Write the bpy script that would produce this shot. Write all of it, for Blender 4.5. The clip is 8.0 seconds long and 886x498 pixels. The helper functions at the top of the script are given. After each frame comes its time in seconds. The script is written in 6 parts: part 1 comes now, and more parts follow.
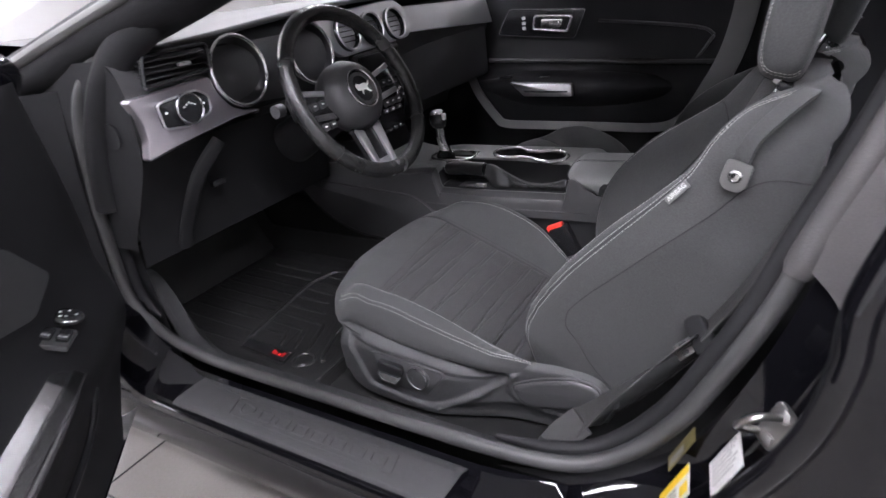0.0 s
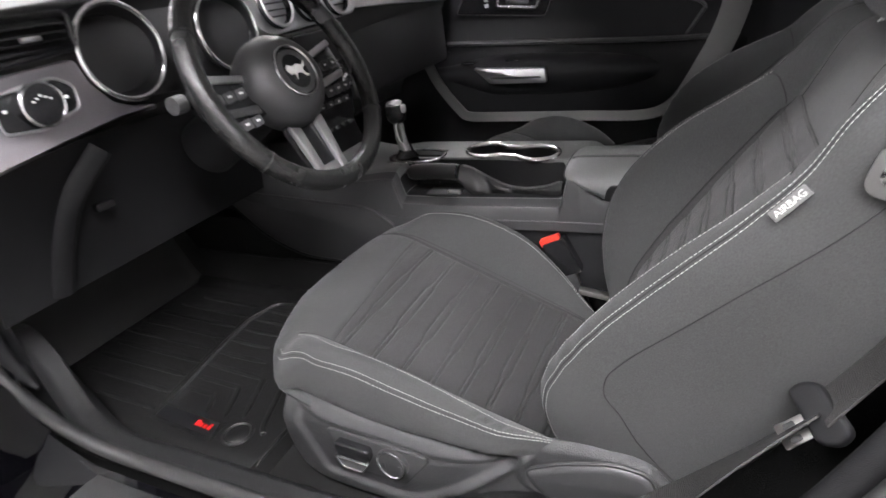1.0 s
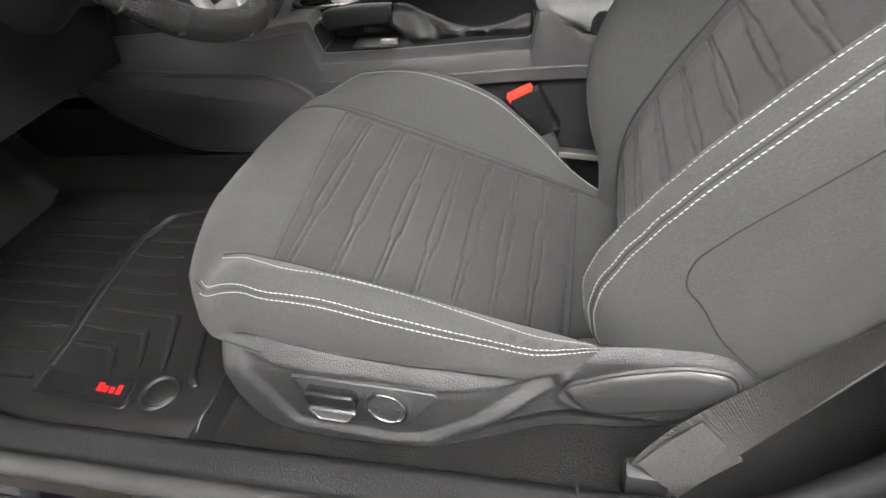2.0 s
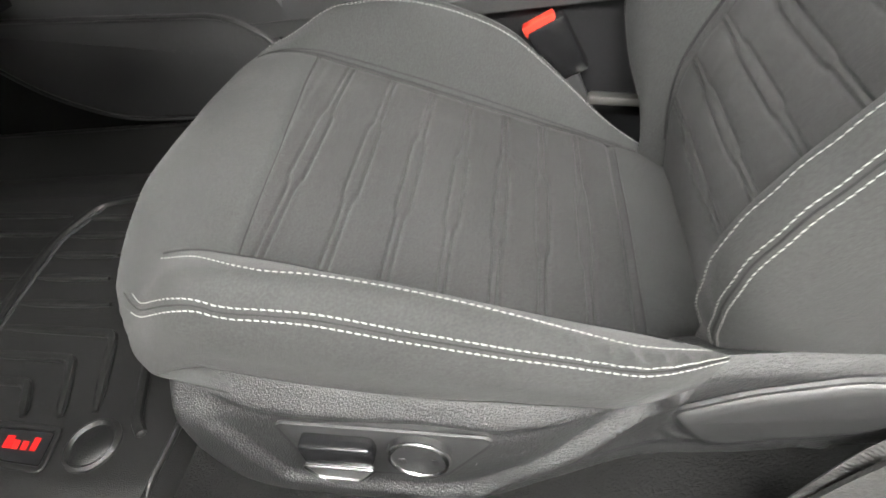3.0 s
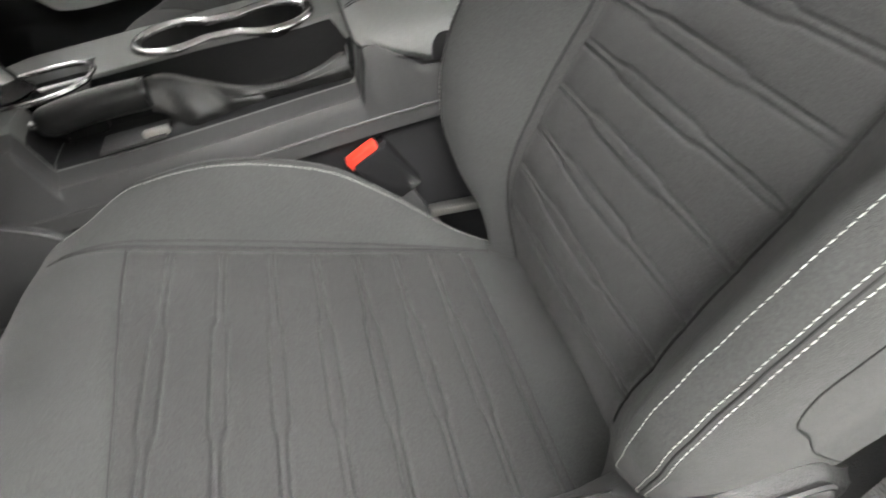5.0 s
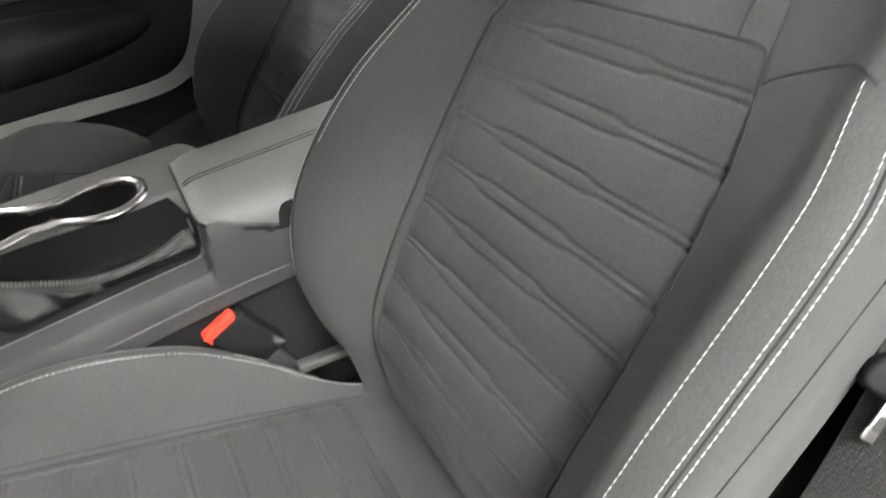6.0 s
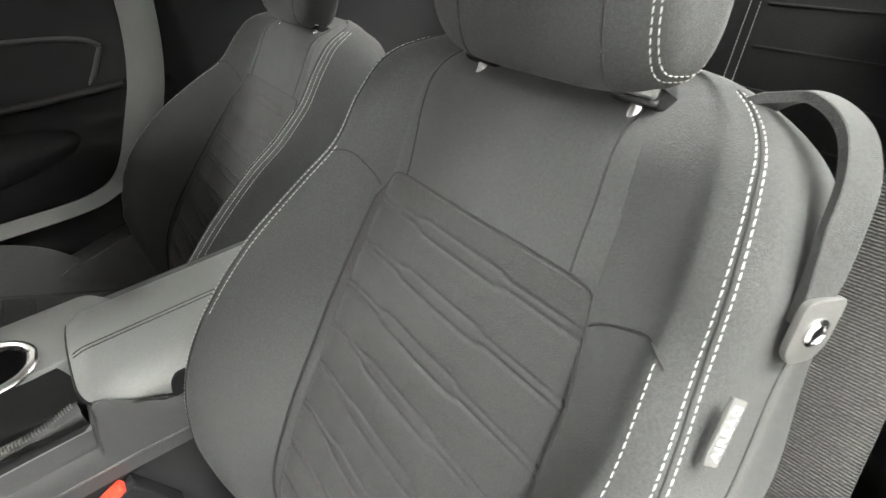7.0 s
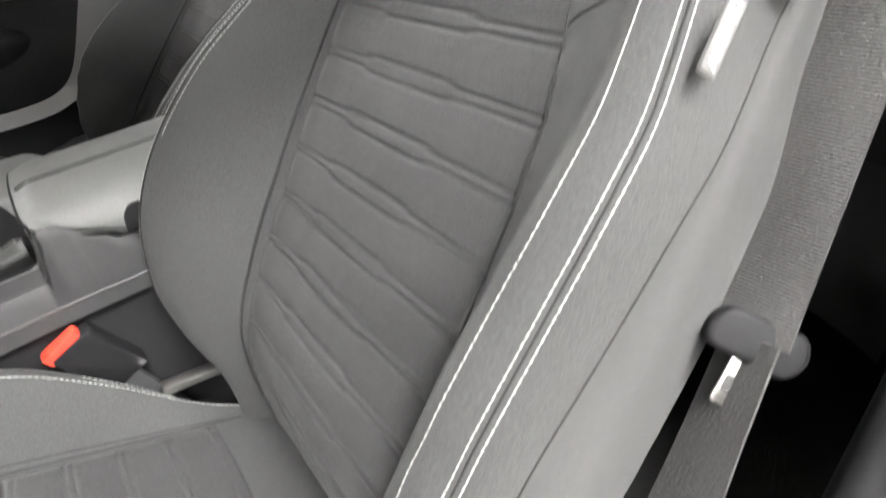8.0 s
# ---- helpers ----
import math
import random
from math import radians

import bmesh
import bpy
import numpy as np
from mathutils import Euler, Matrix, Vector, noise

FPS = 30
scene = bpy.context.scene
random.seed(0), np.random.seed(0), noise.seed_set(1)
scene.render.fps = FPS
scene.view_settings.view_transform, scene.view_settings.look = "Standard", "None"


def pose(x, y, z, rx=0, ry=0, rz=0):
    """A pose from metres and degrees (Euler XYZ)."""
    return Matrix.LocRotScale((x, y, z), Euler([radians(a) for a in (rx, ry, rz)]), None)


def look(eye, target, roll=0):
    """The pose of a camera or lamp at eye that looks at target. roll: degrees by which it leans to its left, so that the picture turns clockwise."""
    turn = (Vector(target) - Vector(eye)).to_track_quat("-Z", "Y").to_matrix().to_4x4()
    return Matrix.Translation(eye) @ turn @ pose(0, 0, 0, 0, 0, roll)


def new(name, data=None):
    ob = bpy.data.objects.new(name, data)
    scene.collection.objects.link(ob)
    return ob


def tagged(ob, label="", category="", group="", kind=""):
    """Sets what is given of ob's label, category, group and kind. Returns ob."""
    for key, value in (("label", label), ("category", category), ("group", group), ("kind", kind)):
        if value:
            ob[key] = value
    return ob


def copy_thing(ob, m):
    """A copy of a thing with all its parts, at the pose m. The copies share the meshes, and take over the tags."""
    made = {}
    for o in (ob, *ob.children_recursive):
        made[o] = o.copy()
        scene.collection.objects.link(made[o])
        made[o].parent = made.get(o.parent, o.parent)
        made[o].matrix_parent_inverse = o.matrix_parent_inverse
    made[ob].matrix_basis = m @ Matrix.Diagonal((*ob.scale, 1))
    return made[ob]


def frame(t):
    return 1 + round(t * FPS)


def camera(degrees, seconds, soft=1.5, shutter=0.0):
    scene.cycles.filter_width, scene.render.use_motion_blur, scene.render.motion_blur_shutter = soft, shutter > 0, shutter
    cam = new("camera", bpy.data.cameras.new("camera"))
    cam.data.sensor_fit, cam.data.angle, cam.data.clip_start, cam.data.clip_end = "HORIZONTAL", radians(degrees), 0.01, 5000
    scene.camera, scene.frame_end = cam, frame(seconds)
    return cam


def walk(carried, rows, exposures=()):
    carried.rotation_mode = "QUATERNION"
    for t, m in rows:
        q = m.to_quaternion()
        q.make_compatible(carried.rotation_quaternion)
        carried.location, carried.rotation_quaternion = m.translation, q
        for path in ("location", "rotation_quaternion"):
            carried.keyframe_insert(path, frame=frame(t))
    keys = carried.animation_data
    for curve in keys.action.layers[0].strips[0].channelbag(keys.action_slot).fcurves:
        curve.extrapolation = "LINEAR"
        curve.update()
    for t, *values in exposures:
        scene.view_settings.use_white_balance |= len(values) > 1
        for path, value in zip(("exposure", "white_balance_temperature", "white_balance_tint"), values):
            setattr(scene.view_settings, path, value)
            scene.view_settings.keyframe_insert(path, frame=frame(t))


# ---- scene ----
# Car axes: x to the rear, y to the car's right, z up; z = 0 is the showroom floor.
cam = camera(75.0, 8.0, shutter=0.4)
PATH = [
    (0, (0.846, -1.422, 1.06), (-0.147, 0.097, 0.219), -7.6),
    (0.5, (0.74, -1.292, 1.025), (-0.189, 0.263, 0.178), -7.9),
    (1, (0.663, -1.179, 0.985), (-0.188, 0.409, 0.117), -8.4),
    (1.5, (0.564, -1.094, 0.907), (-0.072, 0.46, -0.179), -9.4),
    (1.7, (0.52, -1.069, 0.897), (-0.044, 0.436, -0.294), -9.9),
    (2.8, (0.397, -0.909, 0.795), (0.002, 0.539, -0.527), -11.3),
    (3, (0.366, -0.891, 0.766), (-0.001, 0.545, -0.577), -11.1),
    (3.5, (0.325, -0.871, 0.733), (0.022, 0.538, -0.653), -11.3),
    (4, (0.32, -0.826, 0.771), (0.08, 0.603, -0.607), -12.1),
    (4.2, (0.321, -0.813, 0.782), (0.111, 0.637, -0.579), -12.1),
    (5.3, (0.377, -0.749, 0.875), (0.701, 0.678, -0.489), -12.5),
    (5.5, (0.382, -0.744, 0.887), (0.81, 0.693, -0.436), -11.9),
    (6, (0.394, -0.731, 0.92), (1.058, 0.702, -0.307), -9.8),
    (6.5, (0.457, -0.711, 0.982), (1.217, 0.729, -0.179), -9.1),
    (7, (0.519, -0.728, 1.016), (1.33, 0.734, -0.081), -8.7),
    (7.5, (0.523, -0.752, 0.945), (1.35, 0.695, -0.16), -8.9),
    (8, (0.466, -0.778, 0.846), (1.315, 0.628, -0.296), -9.0),
]
EXPOSURE = [(0.0, 0.1, 6050, 20), (0.5, 0.25, 6150, 18), (1.0, 0.5, 6350, 15), (1.5, 0.92, 6600, 13), (2.8, 1.08, 6650, 9), (3.5, 1.07, 6700, 7), (4.2, 0.95, 6700, 7), (5.5, 1.15, 6600, 9), (6.5, 1.32, 6650, 6), (7.0, 1.42, 6650, 5), (8.0, 1.58, 6550, 11)]
walk(cam, [(t, look(eye, target, roll)) for t, eye, target, roll in PATH], EXPOSURE)

# ---- world and light ----
world = bpy.data.worlds.new("showroom_air")
scene.world = world
world.use_nodes = True
world.node_tree.nodes["Background"].inputs[0].default_value = (0.75, 0.78, 0.82, 1)
world.node_tree.nodes["Background"].inputs[1].default_value = 0.15


# ---- materials ----
def material(name, base, rough=0.5, metal=0.0, grain=(), stain=(6.0, 0.25), sheen=0.0, coat=0.0, speck=1.0, spec=0.5):
    """A surface: base colour, gloss, a grain of (scale, height) bumps, and stains of (scale, amount) in tone."""
    m = bpy.data.materials.new(name)
    m.use_nodes = True
    nt = m.node_tree
    n, link = nt.nodes, nt.links.new
    b = n["Principled BSDF"]
    b.inputs["Roughness"].default_value = rough
    b.inputs["Metallic"].default_value = metal
    b.inputs["Specular IOR Level"].default_value = spec
    if sheen:
        b.inputs["Sheen Weight"].default_value = sheen
        b.inputs["Sheen Roughness"].default_value = 0.45
    if coat:
        b.inputs["Coat Weight"].default_value = coat
        b.inputs["Coat Roughness"].default_value = 0.03
    co = n.new("ShaderNodeTexCoord")
    if stain:
        no = n.new("ShaderNodeTexNoise")
        no.inputs["Scale"].default_value, no.inputs["Detail"].default_value = stain[0], 6
        link(co.outputs["Object"], no.inputs["Vector"])
        fine = n.new("ShaderNodeTexNoise")
        fine.inputs["Scale"].default_value, fine.inputs["Detail"].default_value = stain[0] * 60, 3
        link(co.outputs["Object"], fine.inputs["Vector"])
        add = n.new("ShaderNodeMath")
        add.operation = "MULTIPLY_ADD"
        add.inputs[1].default_value = speck
        link(fine.outputs["Fac"], add.inputs[0])
        link(no.outputs["Fac"], add.inputs[2])
        ramp = n.new("ShaderNodeMapRange")
        ramp.inputs["From Min"].default_value, ramp.inputs["From Max"].default_value = 0.1 + 0.5 * speck, 0.9 + 0.5 * speck
        ramp.inputs["To Min"].default_value, ramp.inputs["To Max"].default_value = 1 - stain[1], 1 + stain[1]
        link(add.outputs[0], ramp.inputs["Value"])
        mul = n.new("ShaderNodeVectorMath")
        mul.operation = "SCALE"
        mul.inputs[0].default_value = base
        link(ramp.outputs["Result"], mul.inputs["Scale"])
        link(mul.outputs["Vector"], b.inputs["Base Color"])
        rr = n.new("ShaderNodeMapRange")
        rr.inputs["To Min"].default_value, rr.inputs["To Max"].default_value = max(0.0, rough * 0.8), min(1.0, rough * 1.2)
        link(no.outputs["Fac"], rr.inputs["Value"])
        link(rr.outputs["Result"], b.inputs["Roughness"])
    else:
        b.inputs["Base Color"].default_value = (*base, 1)
    last = None
    for kind, scale, height in grain:
        if kind == "noise":
            tx = n.new("ShaderNodeTexNoise")
            tx.inputs["Detail"].default_value = 3
            out = tx.outputs["Fac"]
        elif kind == "cells":
            tx = n.new("ShaderNodeTexVoronoi")
            out = tx.outputs["Distance"]
        else:
            tx = n.new("ShaderNodeTexWave")
            tx.bands_direction = kind
            tx.inputs["Distortion"].default_value = 0.6
            tx.inputs["Detail Scale"].default_value = 3
            out = tx.outputs["Fac"]
        tx.inputs["Scale"].default_value = scale
        link(co.outputs["Object"], tx.inputs["Vector"])
        bump = n.new("ShaderNodeBump")
        bump.inputs["Strength"].default_value = 0.5
        bump.inputs["Distance"].default_value = height
        link(out, bump.inputs["Height"])
        if last:
            link(last.outputs["Normal"], bump.inputs["Normal"])
        last = bump
    if last:
        link(last.outputs["Normal"], b.inputs["Normal"])
    return m


def glow(name, colour, strength):
    m = bpy.data.materials.new(name)
    m.use_nodes = True
    b = m.node_tree.nodes["Principled BSDF"]
    b.inputs["Base Color"].default_value = (*colour, 1)
    b.inputs["Emission Color"].default_value = (*colour, 1)
    b.inputs["Emission Strength"].default_value = strength
    return m


FABRIC = material("seat_fabric", (0.046, 0.047, 0.047), 0.9, sheen=0.08, spec=0.2, grain=(("cells", 1300, 0.0006), ("noise", 700, 0.0006), ("noise", 30, 0.002)), stain=(9, 0.17), speck=2.2)
INSERT = material("insert_fabric", (0.036, 0.036, 0.0365), 0.85, sheen=0.08, spec=0.25, grain=(("cells", 1100, 0.0007), ("noise", 800, 0.0006), ("noise", 40, 0.002)), stain=(9, 0.2), speck=2.6)
FABRIC_DARK = material("rear_fabric", (0.02, 0.02, 0.021), 0.85, sheen=0.03, spec=0.2, grain=(("noise", 900, 0.0006),))
SEAM = material("dark_seam_thread", (0.008, 0.008, 0.008), 0.8, stain=None)
THREAD = material("white_thread", (0.38, 0.38, 0.365), 0.7, grain=(("noise", 900, 0.0004),), stain=(40, 0.15))
# The strong fine speckle in tone paints the glints on the grain.
PLASTIC = material("grained_black_plastic", (0.038, 0.038, 0.039), 0.35, grain=(("cells", 620, 0.0016), ("noise", 900, 0.0014)), stain=(12, 0.28), speck=3.0)
# Base raised above the dark plastic to hold the sheen on console and lid.
CONSOLE = material("sheen_console_plastic", (0.15, 0.154, 0.152), 0.40, grain=(("cells", 1100, 0.0004),), stain=(7, 0.15))
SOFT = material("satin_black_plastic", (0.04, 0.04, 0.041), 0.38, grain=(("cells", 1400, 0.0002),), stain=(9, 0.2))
TABGREY = material("grey_moulded_plastic", (0.09, 0.09, 0.088), 0.5, grain=(("noise", 900, 0.0004),), stain=(20, 0.15))
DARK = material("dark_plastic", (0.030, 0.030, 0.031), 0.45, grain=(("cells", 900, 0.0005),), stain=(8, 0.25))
SMOOTH = material("smooth_black_plastic", (0.012, 0.012, 0.013), 0.25, stain=(20, 0.2))
LEATHER = material("black_leather", (0.014, 0.014, 0.014), 0.26, grain=(("cells", 500, 0.0008), ("noise", 200, 0.0008)), stain=(14, 0.25))
BOOT = material("creased_black_leather", (0.009, 0.009, 0.009), 0.34, grain=(("cells", 600, 0.0006), ("noise", 200, 0.0008)), stain=(14, 0.3))
# Paler than the dash plastic: the windscreen light is in this colour.
DASHTOP = material("lit_dash_top_plastic", (0.19, 0.19, 0.187), 0.5, grain=(("cells", 900, 0.0005),), stain=(7, 0.12))
CHROME = material("chrome", (0.86, 0.86, 0.87), 0.19, 1.0, stain=(25, 0.04))
POLISHED = material("polished_silver", (0.82, 0.82, 0.83), 0.24, 1.0, stain=(25, 0.05))
SATIN = material("satin_silver", (0.68, 0.68, 0.69), 0.42, 1.0, stain=(25, 0.06))
TRIM = material("textured_aluminium", (0.48, 0.455, 0.49), 0.38, 1.0, grain=(("cells", 420, 0.0006),), stain=(8, 0.1))
BRUSHED = material("brushed_aluminium", (0.74, 0.74, 0.76), 0.33, 1.0, grain=(("Z", 300, 0.0002),), stain=(8, 0.1))
STRIP = material("grey_trim_strip", (0.11, 0.11, 0.108), 0.45, grain=(("noise", 600, 0.0004),), stain=(8, 0.12))
PAINT = material("black_car_paint", (0.003, 0.003, 0.004), 0.05, stain=(10, 0.2), spec=0.4)
RUBBER = material("rubber_seal", (0.040, 0.040, 0.040), 0.42, grain=(("noise", 400, 0.0006),), stain=(10, 0.3))
RUBBERGREY = material("moulded_grey_rubber", (0.06, 0.057, 0.057), 0.55, grain=(("noise", 300, 0.0008),), stain=(10, 0.3))
MAT = material("moulded_rubber_mat", (0.014, 0.014, 0.014), 0.31, grain=(("cells", 900, 0.0008),), stain=(9, 0.4), speck=1.6)
CARPET = material("black_carpet", (0.013, 0.013, 0.013), 0.95, grain=(("noise", 450, 0.004),), stain=(12, 0.3), speck=2.0, spec=0.08)
BELT = material("seat_belt_webbing", (0.041, 0.0405, 0.040), 0.55, grain=(("Z", 150, 0.0015), ("noise", 420, 0.003)), stain=(8, 0.5))
RED = material("red_button_plastic", (0.75, 0.05, 0.03), 0.4, stain=(30, 0.08))
REDINK = material("red_ink", (0.6, 0.01, 0.01), 0.5, stain=None)
WHITE = material("white_print", (0.75, 0.75, 0.73), 0.6, stain=(40, 0.06))
YELLOW = material("yellow_label", (0.75, 0.52, 0.02), 0.5, stain=(40, 0.08))
# Label yellow darkened to put the shade beside the seal into it.
SHADED_YELLOW = material("shaded_yellow_label", (0.10, 0.085, 0.03), 0.5, stain=(60, 0.5))
PAPER = material("white_label", (0.6, 0.6, 0.58), 0.5, stain=(40, 0.1))
INK = material("grey_ink", (0.2, 0.2, 0.2), 0.6, stain=None)
STEEL = material("striker_steel", (0.55, 0.54, 0.52), 0.33, 1.0, stain=(30, 0.15))
# Never in view; this pale grey is picked to bounce fill light.
HEADLINER = material("headliner_cloth", (0.38, 0.38, 0.37), 0.9, grain=(("noise", 700, 0.0006),))
TILE = material("floor_tile", (0.24, 0.225, 0.21), 0.3, grain=(("noise", 30, 0.001),), stain=(2.5, 0.12))
WALL = material("white_wall_paint", (0.82, 0.82, 0.81), 0.7, grain=(("noise", 200, 0.001),), stain=(1.5, 0.04))
CEIL = material("grey_ceiling_paint", (0.5, 0.5, 0.5), 0.8, grain=(("noise", 200, 0.001),), stain=(1.5, 0.05))
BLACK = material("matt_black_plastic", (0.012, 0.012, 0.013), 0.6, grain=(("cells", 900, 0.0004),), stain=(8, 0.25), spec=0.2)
EMBLEM = material("silver_emblem", (0.6, 0.6, 0.58), 0.4, stain=(40, 0.08))
FACE = material("gauge_face", (0.01, 0.01, 0.011), 0.3, stain=(40, 0.1))
LAMP = glow("lamp_diffuser", (1.0, 0.99, 0.97), 78.0)

GLASS = bpy.data.materials.new("clear_glass")
GLASS.use_nodes = True
GLASS.node_tree.nodes["Principled BSDF"].inputs["Transmission Weight"].default_value = 1.0
GLASS.node_tree.nodes["Principled BSDF"].inputs["Roughness"].default_value = 0.0
GLASS.node_tree.nodes["Principled BSDF"].inputs["IOR"].default_value = 1.05


# ---- shape helpers ----
def thing(name, at, label, category, group="", kind=""):
    e = new(name)
    e.empty_display_size = 0.05
    e.location = at
    return tagged(e, label, category, group, kind)


def adopt(ob, parent):
    ob.parent = parent
    if parent is not None:
        ob.matrix_parent_inverse = Matrix.Translation(-parent.location) if parent.parent is None else Matrix()
    return ob


def link_mesh(name, me, mat, parent, label="", smooth=True):
    me.materials.append(mat)
    if smooth:
        me.polygons.foreach_set("use_smooth", [True] * len(me.polygons))
        me.set_sharp_from_angle(angle=radians(40))
    ob = new(name, me)
    adopt(ob, parent)
    if label:
        ob["label"] = label
    return ob


def part(name, bm, mat, parent, label="", smooth=True):
    """Links a bmesh as one mesh object under a thing or a part."""
    bmesh.ops.recalc_face_normals(bm, faces=bm.faces)
    me = bpy.data.meshes.new(name)
    bm.to_mesh(me)
    bm.free()
    return link_mesh(name, me, mat, parent, label, smooth)


def raw(name, vf, mat, parent, label="", smooth=True):
    """Links (vertices, faces) as one mesh object."""
    me = bpy.data.meshes.new(name)
    me.from_pydata([tuple(v) for v in vf[0]], [], vf[1])
    me.update()
    return link_mesh(name, me, mat, parent, label, smooth)


def join(*pieces):
    vs, fs = [], []
    for v, f in pieces:
        k = len(vs)
        vs.extend(v)
        fs.extend([tuple(i + k for i in q) for q in f])
    return vs, fs


def sheet(f, us, vs, close=False):
    """A grid of f(u, v) over the values us and vs; close joins the last u to the first."""
    pts = [f(u, v) for v in vs for u in us]
    n = len(us)
    fs = []
    for j in range(len(vs) - 1):
        for i in range(n if close else n - 1):
            k = (i + 1) % n
            fs.append((j * n + i, j * n + k, (j + 1) * n + k, (j + 1) * n + i))
    return pts, fs


def span(a, b, n):
    return [a + (b - a) * i / (n - 1) for i in range(n)]


def smooth_path(pts, n=10, closed=False):
    """A Catmull-Rom curve through points."""
    p = [Vector(q) for q in pts]
    out = []
    m = len(p)
    for i in range(m if closed else m - 1):
        if closed:
            a, b, c, d = p[i - 1], p[i], p[(i + 1) % m], p[(i + 2) % m]
        else:
            a, b, c, d = p[max(i - 1, 0)], p[i], p[i + 1], p[min(i + 2, m - 1)]
        for k in range(n):
            t = k / n
            out.append(0.5 * ((2 * b) + (c - a) * t + (2 * a - 5 * b + 4 * c - d) * t * t + (3 * b - a - 3 * c + d) * t ** 3))
    if not closed:
        out.append(p[-1])
    return out


def tube(pts, r, seg=8, closed=False, flat=1.0, up=(0, 0, 1)):
    """A tube along points; r a number or a function of 0..1; flat squeezes it across the up direction."""
    p = [Vector(q) for q in pts]
    m = len(p)
    vs, fs = [], []
    for i in range(m):
        t = (p[(i + 1) % m] - p[i - 1]) if closed else (p[min(i + 1, m - 1)] - p[max(i - 1, 0)])
        t = t.normalized()
        side = t.cross(Vector(up))
        side = side.normalized() if side.length > 1e-5 else Vector((1, 0, 0))
        top = side.cross(t).normalized()
        rr = r(i / (m - 1)) if callable(r) else r
        for k in range(seg):
            a = 2 * math.pi * k / seg
            vs.append(p[i] + side * (rr * math.cos(a)) + top * (rr * flat * math.sin(a)))
    for i in range(m if closed else m - 1):
        for k in range(seg):
            j, l = (i + 1) % m, (k + 1) % seg
            fs.append((i * seg + k, i * seg + l, j * seg + l, j * seg + k))
    if not closed:
        fs.append(tuple(range(seg))[::-1])
        fs.append(tuple((m - 1) * seg + k for k in range(seg)))
    return vs, fs


def band(pts, outs, width, thick):
    """A strap along points: outs are its face normals at them; width a number or a function of 0..1."""
    p = [Vector(q) for q in pts]
    m = len(p)
    vs, fs = [], []
    for i in range(m):
        t = (p[min(i + 1, m - 1)] - p[max(i - 1, 0)]).normalized()
        o = Vector(outs[i])
        o = (o - t * o.dot(t)).normalized()
        s = t.cross(o)
        for a, b in ((-0.5, 0.5), (-0.46, 0.62), (0.46, 0.62), (0.5, 0.5), (0.5, -0.5), (-0.5, -0.5)):
            vs.append(p[i] + s * (a * (width(i / (m - 1)) if callable(width) else width)) + o * (b * thick))
    for i in range(m - 1):
        for k in range(6):
            l = (k + 1) % 6
            fs.append((i * 6 + k, i * 6 + l, i * 6 + 6 + l, i * 6 + 6 + k))
    fs.append(tuple(range(6))[::-1])
    fs.append(tuple((m - 1) * 6 + k for k in range(6)))
    return vs, fs


def box(centre, size, bevel=0.002, turn=None, seg=2):
    """A box with rounded edges."""
    bm = bmesh.new()
    bmesh.ops.create_cube(bm, size=1.0)
    bmesh.ops.scale(bm, vec=size, verts=bm.verts)
    if bevel:
        bmesh.ops.bevel(bm, geom=bm.edges[:], offset=bevel, segments=seg, profile=0.5, affect="EDGES")
    m = Matrix.Translation(centre) @ (turn.to_4x4() if turn else Matrix())
    bmesh.ops.transform(bm, matrix=m, verts=bm.verts)
    return bm


def prism(poly, d0, d1, m=None, bevel=0.0, seg=2):
    """A polygon of (x, y) drawn out from d0 to d1 along its z, then put in place by m."""
    bm = bmesh.new()
    lo = [bm.verts.new((x, y, d0)) for x, y in poly]
    hi = [bm.verts.new((x, y, d1)) for x, y in poly]
    n = len(poly)
    bm.faces.new(lo[::-1])
    bm.faces.new(hi)
    for i in range(n):
        bm.faces.new((lo[i], lo[(i + 1) % n], hi[(i + 1) % n], hi[i]))
    bmesh.ops.recalc_face_normals(bm, faces=bm.faces)
    if bevel:
        bmesh.ops.bevel(bm, geom=[e for e in bm.edges if e.calc_face_angle(0) > 0.5], offset=bevel, segments=seg, profile=0.5, affect="EDGES")
    if m:
        bmesh.ops.transform(bm, matrix=m, verts=bm.verts)
    return bm


def lathe(profile, m, seg=32):
    """(radius, height) pairs turned round z, put in place by m."""
    pts, fs = sheet(lambda a, k: m @ Vector((profile[k][0] * math.cos(a), profile[k][0] * math.sin(a), profile[k][1])),
                    [2 * math.pi * i / seg for i in range(seg)], range(len(profile)), close=True)
    return pts, fs


def facing(at, normal, up=(0, 0, 1)):
    """A pose whose z looks along the normal and whose y leans to up."""
    z = Vector(normal).normalized()
    x = Vector(up).cross(z).normalized()
    y = z.cross(x)
    return Matrix.Translation(at) @ Matrix((x, y, z)).transposed().to_4x4()


XZ = Matrix(((1, 0, 0, 0), (0, 0, 1, 0), (0, 1, 0, 0), (0, 0, 0, 1)))  # (x, y, d) to (x, d, z)


def round_poly(pts, r, n=5):
    """A polygon with its corners rounded."""
    out = []
    m = len(pts)
    for i in range(m):
        a, b, c = Vector(pts[i - 1]), Vector(pts[i]), Vector(pts[(i + 1) % m])
        rr = min(r, 0.45 * (a - b).length, 0.45 * (c - b).length)
        p, q = b + (a - b).normalized() * rr, b + (c - b).normalized() * rr
        for k in range(n + 1):
            t = k / n
            out.append(tuple(p * (1 - t) ** 2 + b * 2 * t * (1 - t) + q * t * t))
    return out


